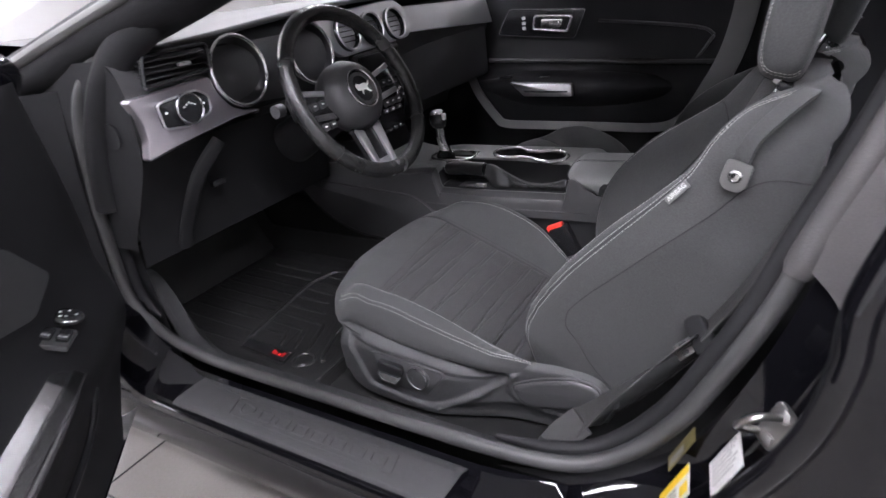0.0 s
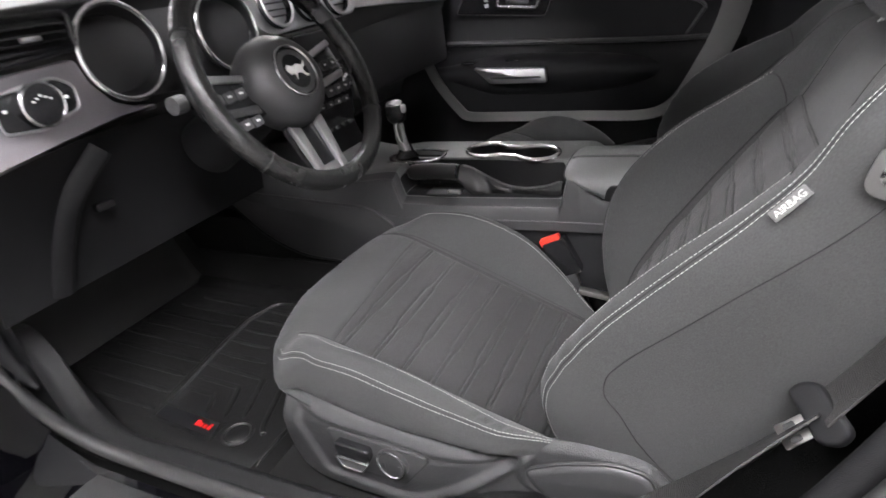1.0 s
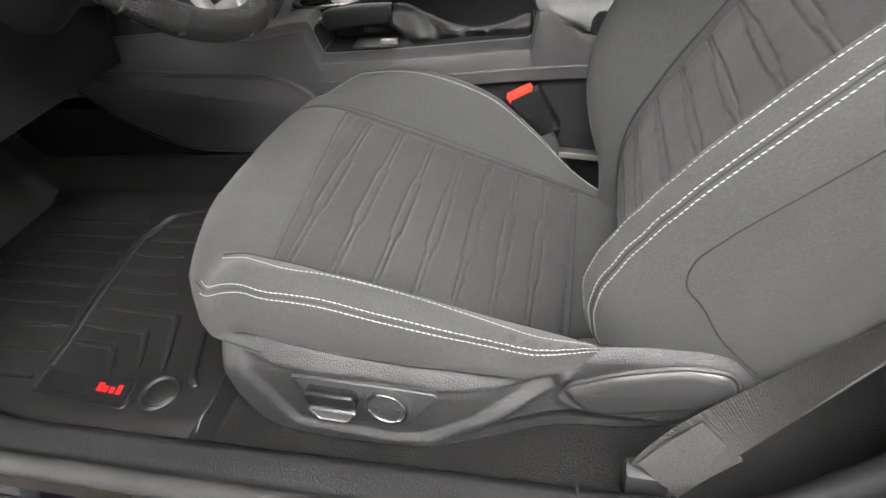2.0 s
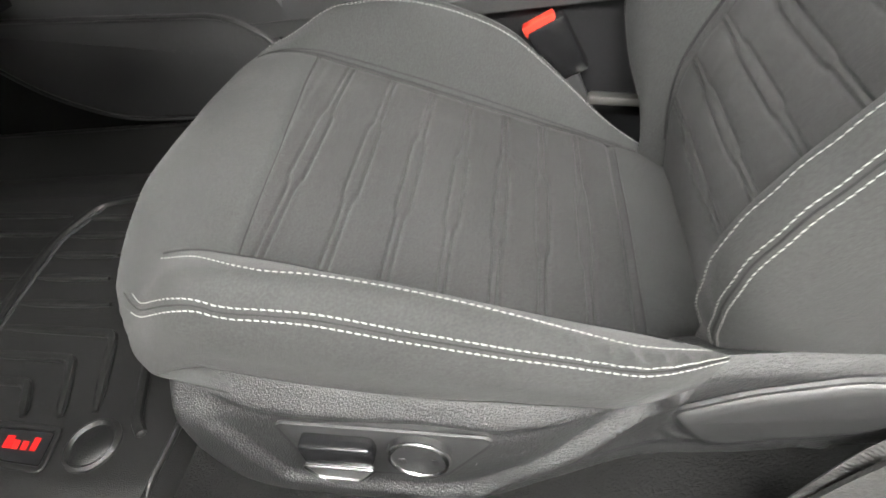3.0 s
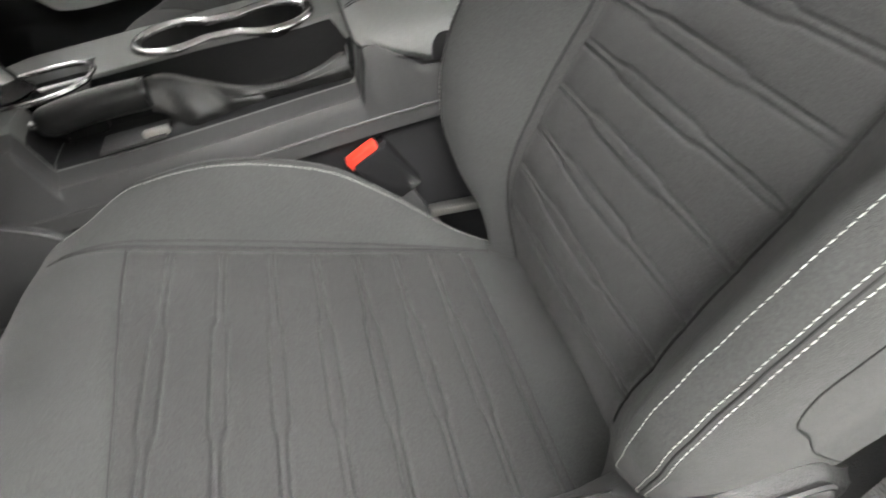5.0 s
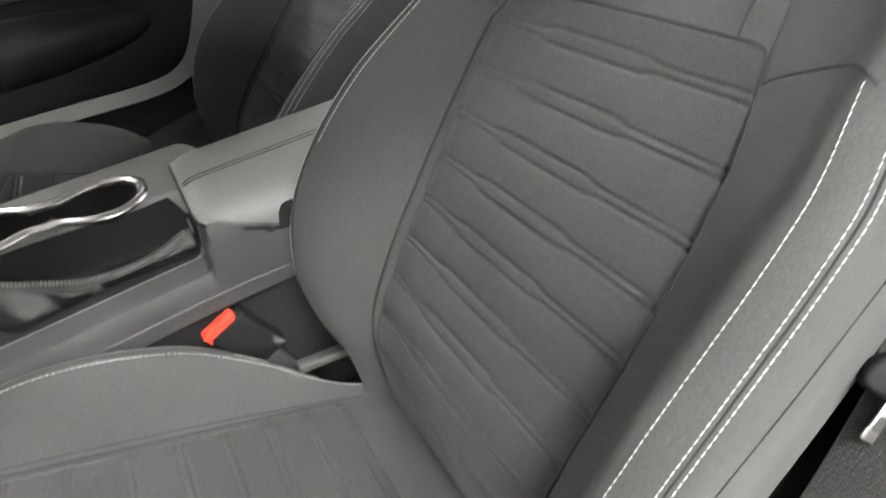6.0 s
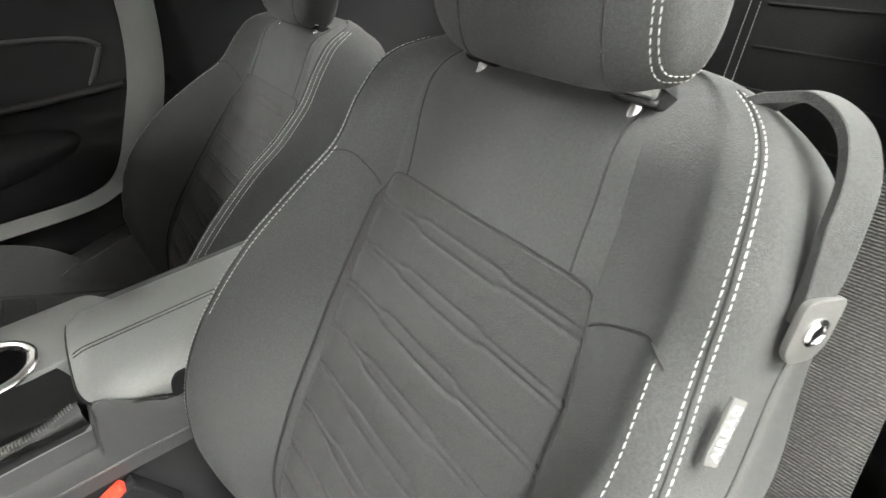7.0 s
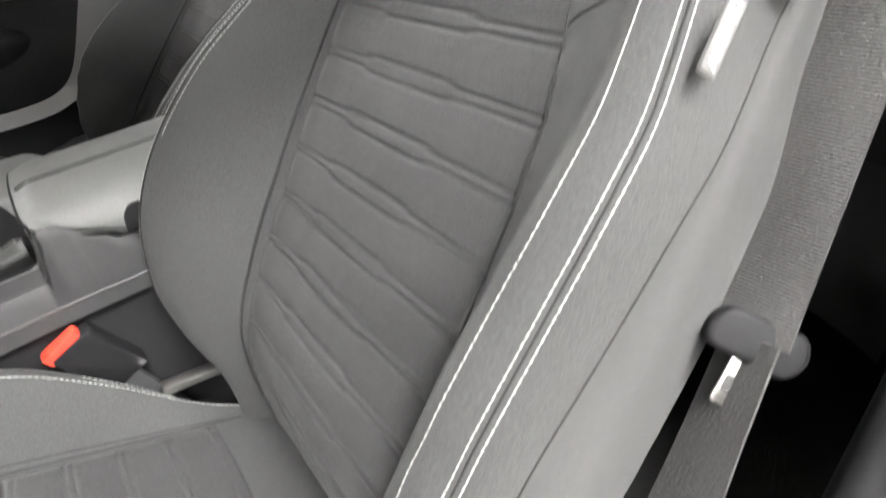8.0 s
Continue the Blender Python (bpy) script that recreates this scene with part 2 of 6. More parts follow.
def stitches(pts, outs, dash=0.0044, gap=0.0013, wide=0.0009, high=0.0006, slant=0.0004):
    """Small raised threads along points; outs give the way out of the surface."""
    p = [Vector(q) for q in pts]
    run = [0.0]
    for a, b in zip(p, p[1:]):
        run.append(run[-1] + (b - a).length)
    vs, fs = [], []
    at = lambda s: next(((p[i] + (p[i + 1] - p[i]) * ((s - run[i]) / max(run[i + 1] - run[i], 1e-9)), i) for i in range(len(p) - 1) if s <= run[i + 1]), (p[-1], len(p) - 2))
    s = 0.0
    while s + dash < run[-1]:
        (a, i), (b, _) = at(s), at(s + dash)
        t = (b - a).normalized()
        o = Vector(outs[i])
        o = (o - t * o.dot(t)).normalized()
        w = t.cross(o)
        a, b = a - w * slant, b + w * slant
        k = len(vs)
        mid = (a + b) / 2
        for q, hh, ww in ((a, 0.15, 0.5), (mid - t * dash * 0.28, 1, 1), (mid + t * dash * 0.28, 1, 1), (b, 0.15, 0.5)):
            vs += [q - w * wide * ww / 2, q + o * high * hh - w * wide * 0.25 * ww, q + o * high * hh + w * wide * 0.25 * ww, q + w * wide * ww / 2]
        for j in range(3):
            for c in range(3):
                x = k + j * 4 + c
                fs.append((x, x + 1, x + 5, x + 4))
        s += dash + gap
    return vs, fs


def curve_of(points):
    """A smooth function through (x, y) points in order of x."""
    xs, ys = [p[0] for p in points], [p[1] for p in points]

    def f(x):
        if x <= xs[0]:
            return ys[0]
        if x >= xs[-1]:
            return ys[-1]
        i = max(k for k in range(len(xs) - 1) if xs[k] <= x)
        t = (x - xs[i]) / (xs[i + 1] - xs[i])
        d = lambda k: 0.0 if k in (0, len(xs) - 1) else (ys[k + 1] - ys[k - 1]) / (xs[k + 1] - xs[k - 1])
        h = xs[i + 1] - xs[i]
        return (2 * t ** 3 - 3 * t * t + 1) * ys[i] + (t ** 3 - 2 * t * t + t) * h * d(i) + (3 * t * t - 2 * t ** 3) * ys[i + 1] + (t ** 3 - t * t) * h * d(i + 1)
    return f


def ease(a, b, x):
    t = min(1.0, max(0.0, (x - a) / (b - a)))
    return t * t * (3 - 2 * t)


def along(path, s):
    """The point at the share s of a polyline of 2D points, by its knots."""
    k = s * (len(path) - 1)
    i = min(int(k), len(path) - 2)
    t = k - i
    a, b, c, d = path[max(i - 1, 0)], path[i], path[i + 1], path[min(i + 2, len(path) - 1)]
    return tuple(0.5 * (2 * b[j] + (c[j] - a[j]) * t + (2 * a[j] - 5 * b[j] + 4 * c[j] - d[j]) * t * t + (3 * b[j] - a[j] - 3 * c[j] + d[j]) * t ** 3) for j in (0, 1))


# ---- room round the car ----
def slab(name, lo, hi, mat, label, category):
    bm = box([(a + b) / 2 for a, b in zip(lo, hi)], [b - a for a, b in zip(lo, hi)], 0)
    return tagged(part(name, bm, mat, None, smooth=False), label, category, kind="structure")


ground = slab("ground", (-7, -6, -0.2), (6, 6, 0.0), TILE, "grey tiled showroom floor under the car", "floor")
slab("wall_north", (-7.2, -6, 0), (-7, 6, 3.6), WALL, "plain white showroom wall ahead of the car", "wall")
slab("wall_south", (6, -6, 0), (6.2, 6, 3.6), WALL, "plain white showroom wall behind the car", "wall")
slab("wall_east", (-7, 6, 0), (6, 6.2, 3.6), WALL, "plain white showroom wall beside the car", "wall")
slab("wall_west", (-7, -6.2, 0), (6, -6, 3.6), WALL, "plain white showroom wall by the open door", "wall")
slab("ceiling", (-7, -6, 3.6), (6, 6, 3.8), CEIL, "plain light grey showroom ceiling", "ceiling")
for gx in span(-1.15, 0.05, 3):
    tagged(part("joint", box((gx * 1.0, -1.6, 0.001), (0.004, 1.6, 0.003), 0), DARK, ground, smooth=False))
for gy in span(-2.2, -1.0, 3):
    tagged(part("joint", box((-0.5, gy, 0.0014), (2.4, 0.004, 0.003), 0), DARK, ground, smooth=False))

lamp_proto = None
# Panels out of view, added; the last two brighten door handle and armrest lid.
for lx, ly in ((0.75, -2.4), (2.2, -2.5), (3.8, -2.6), (-0.9, -3.7), (-5.2, 0.3), (-5.7, -3.4), (-2.1, 3.3), (4.9, 0.2)):
    if lamp_proto is None:
        lamp_proto = thing("unseen_ceiling_light", (lx, ly, 3.58), "unseen flat white ceiling light panel with a bright diffuser, added to light the car", "ceiling light", "ceiling lights")
        part("frame", box((lx, ly, 3.585), (1.5, 0.5, 0.03), 0.004), WALL, lamp_proto)
        part("diffuser", box((lx, ly, 3.565), (1.42, 0.42, 0.012), 0.002), LAMP, lamp_proto)
    else:
        copy_thing(lamp_proto, Matrix.Translation((lx, ly, 3.58)))


# ---- seats ----
TILT_C, TILT_B = radians(23.5), radians(34.8)


CUSHION_ROWS = (0.080, 0.135, 0.188, 0.239, 0.288, 0.336, 0.384)
BACK_ROWS = tuple(0.077 + 0.0515 * k for k in range(9))


def pair_grooves(a, w, rows, centre=0.0, depth=0.0028):
    """The sewn pattern: pairs of fine grooves that swell apart in the middle."""
    g = 0.0037 + 0.0036 * (ease(-0.07, -0.058, w - centre) - ease(0.058, 0.07, w - centre))
    d = min((a - r for r in rows), key=abs)
    groove = math.exp(-(((d - g) / 0.0019) ** 2)) + math.exp(-(((d + g) / 0.0019) ** 2))
    pillow = 0.0010 * ease(0.006, 0.022, abs(d))
    return -depth * groove + pillow


def make_seat(name, cy_cushion, cy_back, recline, flip, label, detail):
    """One front seat. flip is 1 where its door is on the -y side. Cushion places are (a, w, n): rearwards, inwards and out of the surface."""
    ca, cn = Vector((math.cos(TILT_C), 0, -math.sin(TILT_C))), Vector((math.sin(TILT_C), 0, math.cos(TILT_C)))
    tb = TILT_B + radians(recline)
    bh, bn = Vector((math.sin(tb), 0, math.cos(tb))), Vector((-math.cos(tb), 0, math.sin(tb)))
    c0, b0 = Vector((0.05, cy_cushion, 0.49)), Vector((0.46, cy_back, 0.33))
    side = Vector((0, flip, 0))
    seat = thing(name, (0.3, cy_cushion, 0.27), label, "car seat", "front seats")
    h_out = curve_of([(-0.1, 0.0), (-0.03, 0.005), (0.0, 0.018), (0.08, 0.030), (0.19, 0.040), (0.30, 0.058), (0.36, 0.070), (0.42, 0.078), (0.5, 0.080)])
    h_in = curve_of([(-0.1, 0.0), (-0.04, 0.0), (0.0, 0.022), (0.05, 0.058), (0.15, 0.088), (0.26, 0.082), (0.37, 0.036), (0.48, 0.0), (0.55, -0.01)])
    s_out = curve_of([(-0.1, 0.0), (0.0, 0.008), (0.1, 0.020), (0.22, 0.032), (0.33, 0.044), (0.45, 0.056), (0.55, 0.058)])
    ridge_1 = curve_of([(-0.1, 0.0), (-0.03, 0.010), (0.0, 0.034), (0.033, 0.048), (0.075, 0.058), (0.11, 0.066), (0.144, 0.075), (0.211, 0.084), (0.30, 0.088), (0.40, 0.088), (0.5, 0.082)])
    ridge_2 = curve_of([(-0.1, 0.0), (-0.03, 0.004), (0.0, 0.034), (0.03, 0.044), (0.048, 0.048), (0.084, 0.052), (0.118, 0.060), (0.15, 0.068), (0.215, 0.076), (0.27, 0.084), (0.33, 0.095), (0.40, 0.104), (0.5, 0.094)])
    if flip < 0:
        h_out, h_in = h_in, h_out
    r_nose = 0.088
    hem = curve_of([(-0.1, -0.026), (0.0, -0.023), (0.125, -0.017), (0.233, 0.008), (0.30, 0.034), (0.36, 0.056), (0.40, 0.066), (0.5, 0.07)])

    def spine(s):
        if s >= 0.045:
            return s, 0.0, 0.0
        f = (0.045 - s) / r_nose
        if f < 2.5:
            return 0.045 - r_nose * math.sin(f), -r_nose + r_nose * math.cos(f), f
        return 0.045 - r_nose * math.sin(2.5), -r_nose + r_nose * math.cos(2.5), 2.5

    nose_line = lambda w: 0.050 - 0.083 * w  # the insert's slanting front seam

    def cushion(u, s):
        a, n, f = spine(s)
        out = u < 0
        fade = 1 - ease(0.0, 0.9, f)
        h = (h_out if out else h_in)(a) * fade
        m = (s_out(a) if out == (flip > 0) else 0.0) * fade
        low = min(h - 0.06, -0.06)
        path = ((0, 0), (0.09, 0), (0.171, m * 0.08), (0.187, m), (0.212, m + 0.62 * (h - m)), (0.237, h), (0.256, h - 0.017), (0.265, h - 0.048), (0.264, low), (0.256, low - 0.05))
        if detail and out:  # the cloth ends at the side trim and is tucked in behind it
            b = hem(a)
            h1, h2 = ridge_1(a) * fade, ridge_2(a) * fade
            path = ((0, 0), (0.09, 0), (0.166, m * 0.1), (0.184, m), (0.231, h1), (0.259, h2), (0.267, h2 - 0.3 * (h2 - b)), (0.269, h2 - 0.65 * (h2 - b)), (0.261, b - 0.004), (0.226, b - 0.03))
        w, dn = along(path, abs(u))
        dn += 0.004 * (1 - (w / 0.19) ** 2) if w < 0.19 else 0.0
        if a < 0.045:  # the nose swells forward away from the door side
            a = 0.045 - (0.045 - a) * (1 + 0.36 * ease(-0.22, -0.03, w * (-1 if out else 1) * (1 if detail else -1)))
        wob = noise.noise(Vector((a * 14, w * 16 * (1 if out else -1), 3.1)))
        dn += 0.0014 * wob
        if w < 0.183 and 0.03 < a < 0.44:
            dn += pair_grooves(a, w * (-1 if out else 1), CUSHION_ROWS) * ease(0.183, 0.170, w) * ease(0.05, 0.056, a)
            dn -= 0.0024 * math.exp(-(((a - nose_line(w * (-1 if out else 1))) / 0.0022) ** 2)) + 0.004 * math.exp(-(((a - 0.430) / 0.004) ** 2))
        if out and a > 0.28:  # gathered cloth by the backrest
            dn += (0.0036 if detail else 0.0055) * math.sin(a * 330 + 60 * w) * ease(0.28, 0.35, a) * ease(0.45, 0.40, a) * math.exp(-(((w - (0.247 if detail else 0.215)) / (0.009 if detail else 0.016)) ** 2))
        a += (0.048 if out else 0.022) * (w / 0.266) ** 5 * (1 - ease(0.0, 0.13, a))
        if w > 0.19:  # both bolsters narrow towards the backrest
            w = 0.19 + (w - 0.19) * (1 - (0.72 if out else 0.6) * ease(*((0.355, 0.49) if out else (0.33, 0.455)), a))
        if detail and out:  # the front corner is rounded up to the side trim
            most = 2.5 - 1.60 * ease(0.05, 0.26, w)
            if f > most:
                a = 0.045 - r_nose * math.sin(most) + (f - most) * r_nose * 0.9 + 0.048 * (w / 0.266) ** 5
                n, f = -r_nose + r_nose * math.cos(most), most
        dirn = cn * math.cos(f) - ca * math.sin(f)
        return c0 + ca * a + cn * n + dirn * dn + side * (w * (-1 if out else 1))

    def outward(fn, u, s):
        e = 1e-3
        o = (fn(u + e, s) - fn(u - e, s)).cross(fn(u, s + e) - fn(u, s - e))
        return (o * (-flip)).normalized()

    fine = 0.0012 if detail else 0.0024
    k3 = 3 / 9
    ss_mid = [0.056 + fine * i for i in range(int(0.384 / fine))] + [0.44]
    ss_front = span(-0.16, 0.056, 40)
    ss_rear = span(0.44, 0.60, 18)
    us_mid = span(-k3, k3, 91 if detail else 61)
    us_out, us_in = span(-1, -k3, 42), span(k3, 1, 42)
    all_s = ss_front[:-1] + span(0.056, 0.60, 100)

    shear = lambda u: nose_line(0.183 * math.sin(u / k3 * math.pi / 2)) - 0.056
    rearward = lambda u, s: cushion(u, s + shear(u) * (0.44 - s) / 0.384)
    forward = lambda u, s: cushion(u, s + shear(u) * (s + 0.16) / 0.216)
    insert = raw("cushion_insert", sheet(rearward, us_mid, ss_mid), INSERT, seat, "dark grey woven insert with sewn double lines")
    raw("cushion_front", sheet(forward, us_mid, ss_front), FABRIC, seat)
    raw("cushion_rear", sheet(cushion, us_mid, ss_rear), FABRIC, seat)
    b_out = raw("cushion_bolster", sheet(cushion, us_out, all_s), FABRIC, seat, "charcoal cloth bolster with white stitching")
    b_in = raw("cushion_bolster", sheet(cushion, us_in, all_s), FABRIC, seat, "charcoal cloth bolster with white stitching")

    def seam(fn, us, ss, parent, mat=SEAM, r=0.0013, lift=0.0):
        pts = [fn(u, s) + outward(fn, u, s) * lift for u, s in zip(us, ss)]
        return raw("seam", tube(pts, r, 6), mat, parent)

    def sew(fn, us, ss, parent, **kw):
        pts = [fn(u, s) for u, s in zip(us, ss)]
        outs = [outward(fn, u, s) for u, s in zip(us, ss)]
        ob = raw("stitching", stitches(pts, outs, **kw), THREAD, parent, "white thread stitching")
        ob["kind"] = "stuff"
        return ob

    for u in (-k3, k3):
        ss = span(0.005 if u < 0 else -0.03, 0.47, 80)
        seam(cushion, [u] * 80, ss, insert)
    for s in (0.056, 0.437):
        us = span(-k3, k3, 50)
        seam(rearward, us, [s] * 50, insert, r=0.0008)
    if detail:
        ss = span(0.004, 0.462, 160)
        sew(cushion, [-4.02 / 9 + 0.13 * ease(0.11, -0.05, q) for q in ss], ss, b_out)
        for u, up_ in ((-5.0 / 9, 0.25), (-5.34 / 9, 0.245)):
            su = span(-0.026, 0.442, 200)
            sew(cushion, [u + up_ * ease(0.06, -0.09, q) for q in su], su, b_out)
        su = span(-0.04, 0.47, 120)
        seam(cushion, [-5.17 / 9 + 0.248 * ease(0.06, -0.09, q) for q in su], su, b_out, r=0.0007)
        # A black tube draws the contact shade where the cloth meets the trim.
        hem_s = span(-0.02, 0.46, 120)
        raw("hem_shade", tube([cushion(-8.25 / 9, q) for q in hem_s], 0.0034, 8), BLACK, b_out, "black tube drawing the shade in the gap below the cloth hem")
    last = 0.49 if detail else 0.12
    sew(cushion, [4.8 / 9] * 160, span(-0.05, last, 160), b_in)
    if detail:
        sew(cushion, [5.12 / 9] * 60, span(0.31, 0.49, 60), b_in)
    seam(cushion, [4.96 / 9] * 120, span(-0.09, 0.47, 120), b_in, r=0.0008)
    seam(cushion, [k3 + 0.02] * 100, span(-0.02, 0.45, 100), b_in, r=0.0009)

    # backrest: (h, w, n) up the back, inwards and forwards
    w_out = curve_of([(-0.03, -0.03), (0.04, -0.005), (0.085, 0.045), (0.15, 0.084), (0.27, 0.087), (0.39, 0.068), (0.47, 0.047), (0.524, 0.036), (0.58, 0.038), (0.63, 0.03), (0.70, 0.0)])
    w_in = curve_of([(-0.03, -0.04), (0.03, -0.01), (0.08, 0.045), (0.13, 0.085), (0.21, 0.115), (0.29, 0.118), (0.38, 0.098), (0.47, 0.062), (0.524, 0.042), (0.58, 0.038), (0.63, 0.03), (0.70, 0.0)])
    wide = curve_of([(-0.03, 0.80), (0.03, 0.85), (0.08, 0.93), (0.14, 1.0), (0.44, 1.0), (0.52, 0.95), (0.58, 0.93), (0.63, 0.86), (0.66, 0.74), (0.682, 0.56), (0.692, 0.36)])
    wide_in = curve_of([(-0.03, 1.0), (0.44, 1.0), (0.52, 0.95), (0.58, 0.93), (0.63, 0.86), (0.66, 0.74), (0.682, 0.56), (0.692, 0.36)])
    front = curve_of([(-0.03, -0.085), (0.0, -0.070), (0.03, -0.050), (0.07, -0.026), (0.12, -0.008), (0.18, 0.0), (0.5, 0.0), (0.56, 0.006), (0.62, 0.012), (0.66, 0.0), (0.70, -0.03)])
    hi = curve_of([(-0.03, 0.125), (0.02, 0.145), (0.1, 0.160), (0.4, 0.170), (0.5, 0.156), (0.56, 0.130), (0.62, 0.10), (0.70, 0.07)])

    if flip < 0:
        w_out, w_in = w_in, w_out

    def back(u, h):
        out = u < 0
        f = front(h)
        x = max(f + 0.002, (w_out if out else w_in)(h))
        r = -hi(h)
        q = 0.012 if out == (flip > 0) else 0.0
        k1, k2 = (0.12, 0.62) if q else (0.12, 0.72)
        path = ((0, f), (0.085 - q / 2, f), (0.146 - q, f + 0.002), (0.166 - q * (0.9 + 1.2 * ease(0.36, 0.56, h)), f + k1 * (x - f)), (0.196 - q * 0.4, f + k2 * (x - f)), (0.226 - q * 0.7, x), (0.248, x - 0.010), (0.256, x - 0.060), (0.250, min(x - 0.1, -0.05)), (0.232, r + 0.012), (0.12, r), (0, r - 0.004))
        w, n = along(path, abs(u))
        squeeze = math.sqrt(max(0.0, 1 - ((h - 0.61) / 0.084) ** 2)) if h > 0.61 else 1.0
        n = -0.045 + (n + 0.045) * squeeze
        if abs(u) < 4.2 / 11:
            n += 0.006 * (1 - (w / 0.17) ** 2) * ease(0.0, 0.05, h) if w < 0.17 else 0.0
        n += 0.0014 * noise.noise(Vector((h * 14, w * 16 * (1 if out else -1), 8.7)))
        if w < 0.163 and 0.03 < h < 0.52:
            n += pair_grooves(h, w * (-1 if out else 1), BACK_ROWS, 0.016, 0.0020) * ease(0.163, 0.150, w)
        if out and h < 0.33 and 0.17 < w < 0.26:
            n += 0.0010 * math.sin(h * 150 + 90 * w) * ease(0.33, 0.2, h) * math.exp(-(((w - 0.235) / 0.015) ** 2)) * ease(0.02, 0.1, h)
        if not out and w > 0.14:  # the inner wing tapers to a point at its foot
            w = 0.14 + (w - 0.14) * (0.3 + 0.7 * ease(-0.02, 0.13, h))
        return b0 + bh * h + bn * n + side * (w * (wide(h) if out else wide_in(h)) * (-1 if out else 1))

    k11 = 3 / 11
    hs_mid = [0.03 + fine * i for i in range(int(0.49 / fine))] + [0.52]
    hs_low, hs_top = span(-0.03, 0.03, 8), span(0.52, 0.692, 44)
    brow = lambda u: 0.524 - (0.058 if u < 0 else 0.034) * max(0.0, abs(u) / k11 - 0.45) ** 3 / 0.55 ** 3  # the insert's rounded top edge
    below = lambda u, h: back(u, 0.03 + (h - 0.03) * (brow(u) - 0.03) / 0.49)
    above = lambda u, h: back(u, brow(u) + (h - 0.52) * (0.692 - brow(u)) / 0.172)
    us_mid = span(-k11, k11, 91 if detail else 61)
    bi = raw("backrest_insert", sheet(below, us_mid, hs_mid), INSERT, seat, "dark grey woven insert with sewn double lines")
    raw("backrest_foot", sheet(back, us_mid, hs_low), INSERT, seat)
    top = raw("backrest_top", sheet(above, us_mid, hs_top), FABRIC, seat)
    hs_all = span(-0.03, 0.52, 100) + hs_top[1:]
    wo = raw("backrest_wing", sheet(back, span(-7.4 / 11, -k11, 44), hs_all), FABRIC, seat, "charcoal cloth side wing with double white stitching")
    wi = raw("backrest_wing", sheet(back, span(k11, 7.4 / 11, 44), hs_all), FABRIC, seat, "charcoal cloth side wing with double white stitching")
    raw("backrest_shell", join(sheet(back, span(-1, -7.4 / 11, 30), hs_all), sheet(back, span(7.4 / 11, 1, 30), hs_all)), FABRIC, seat)
    for u in (-k11, k11):
        seam(back, [u] * 90, span(0.03, brow(u), 90), bi, r=0.0018)
    seam(back, span(-k11, k11, 60), [brow(u) for u in span(-k11, k11, 60)], bi, r=0.0011)
    for us in (curve_of([(0.52, -1.5), (0.58, -1.52), (0.63, -1.66), (0.665, -2.1)]), curve_of([(0.52, 1.72), (0.58, 1.85), (0.63, 2.15), (0.665, 3.0)])):
        hs = span(0.523, 0.66, 50)
        seam(back, [us(h) / 11 * flip if flip < 0 else us(h) / 11 for h in hs], hs, top, r=0.0010)
    for u0, u1, par in ((-k11, -5.15 / 11, wo), (k11, 5.0 / 11, wi)):
        seam(back, span(u0, u1, 24), [0.50 + 0.020 * math.sin(math.pi * i / 23 * 0.8) for i in range(24)], par, r=0.001)
    low = lambda h, top_, by: (top_ - by * ease(0.62, 0.38, h)) / 11
    hs = span(0.05, 0.675, 200)
    sew(back, [low(h, -5.43, 0.43) for h in hs], hs, wo)
    sew(back, [low(h, -5.62, 0.46) for h in hs], hs, wo)
    seam(back, [low(h, -5.525, 0.445) for h in hs], hs, wo, r=0.0009)
    hs = span(0.06, 0.512, 150)
    sew(back, [low(h, -4.65, 0.58) for h in hs], hs, wo)
    sew(back, [4.92 / 11] * 160, span(0.30, 0.52, 160), wi)
    sew(back, [5.30 / 11] * 160, span(0.06, 0.66, 160), wi)
    seam(back, [5.11 / 11] * 140, span(0.05, 0.67, 140), wi, r=0.0011)
    # panel line on the outer side
    loop = [(0.600, -8.9), (0.592, -8.3), (0.574, -7.6), (0.54, -7.14), (0.48, -7.07), (0.40, -7.05), (0.32, -6.98), (0.26, -6.9), (0.228, -6.9), (0.203, -7.1), (0.19, -7.5), (0.165, -8.0), (0.145, -8.6)]
    lp = smooth_path([(h, u, 0) for h, u in loop], 8)
    seam(back, [p.y / 11 for p in lp], [p.x for p in lp], wo, r=0.0009)

    seam(back, [-9.0 / 11] * 90, span(0.0, 0.62, 90), wo, r=0.0016)
    if flip < 0:
        for u in (5.62, 5.86):
            sew(back, [u / 11] * 160, span(0.06, 0.665, 160), wi)

    # headrest
    hc = b0 + bh * 0.787 + bn * 0.034 + Vector((-0.041, -0.014 * flip, 0.005))

    th = tb - radians(20)
    hh, hn = Vector((math.sin(th), 0, math.cos(th))), Vector((-math.cos(th), 0, math.sin(th)))

    def head(a, v):
        sq = lambda c, p: math.copysign(abs(c) ** p, c)
        lat = math.cos(v)
        w = 0.128 * sq(math.sin(v), 0.55)
        k = abs(lat) ** 0.26
        up_ = 0.13 * sq(math.sin(a), 0.4) * k
        fw = 0.037 * sq(math.cos(a), 0.55) * k
        fw += 0.012 * (up_ / 0.13)
        return hc + hh * up_ + hn * fw + side * w
    hr = raw("headrest", sheet(head, [2 * math.pi * i / 48 for i in range(48)], span(-math.pi / 2, math.pi / 2, 40), close=True), FABRIC, seat, "charcoal cloth headrest with double white stitching")
    for v in (-1.02, -0.92):
        pts = [head(a, v * 1.0) for a in span(-2.2, 2.4, 90)]
        outs = [(p - hc).normalized() for p in pts]
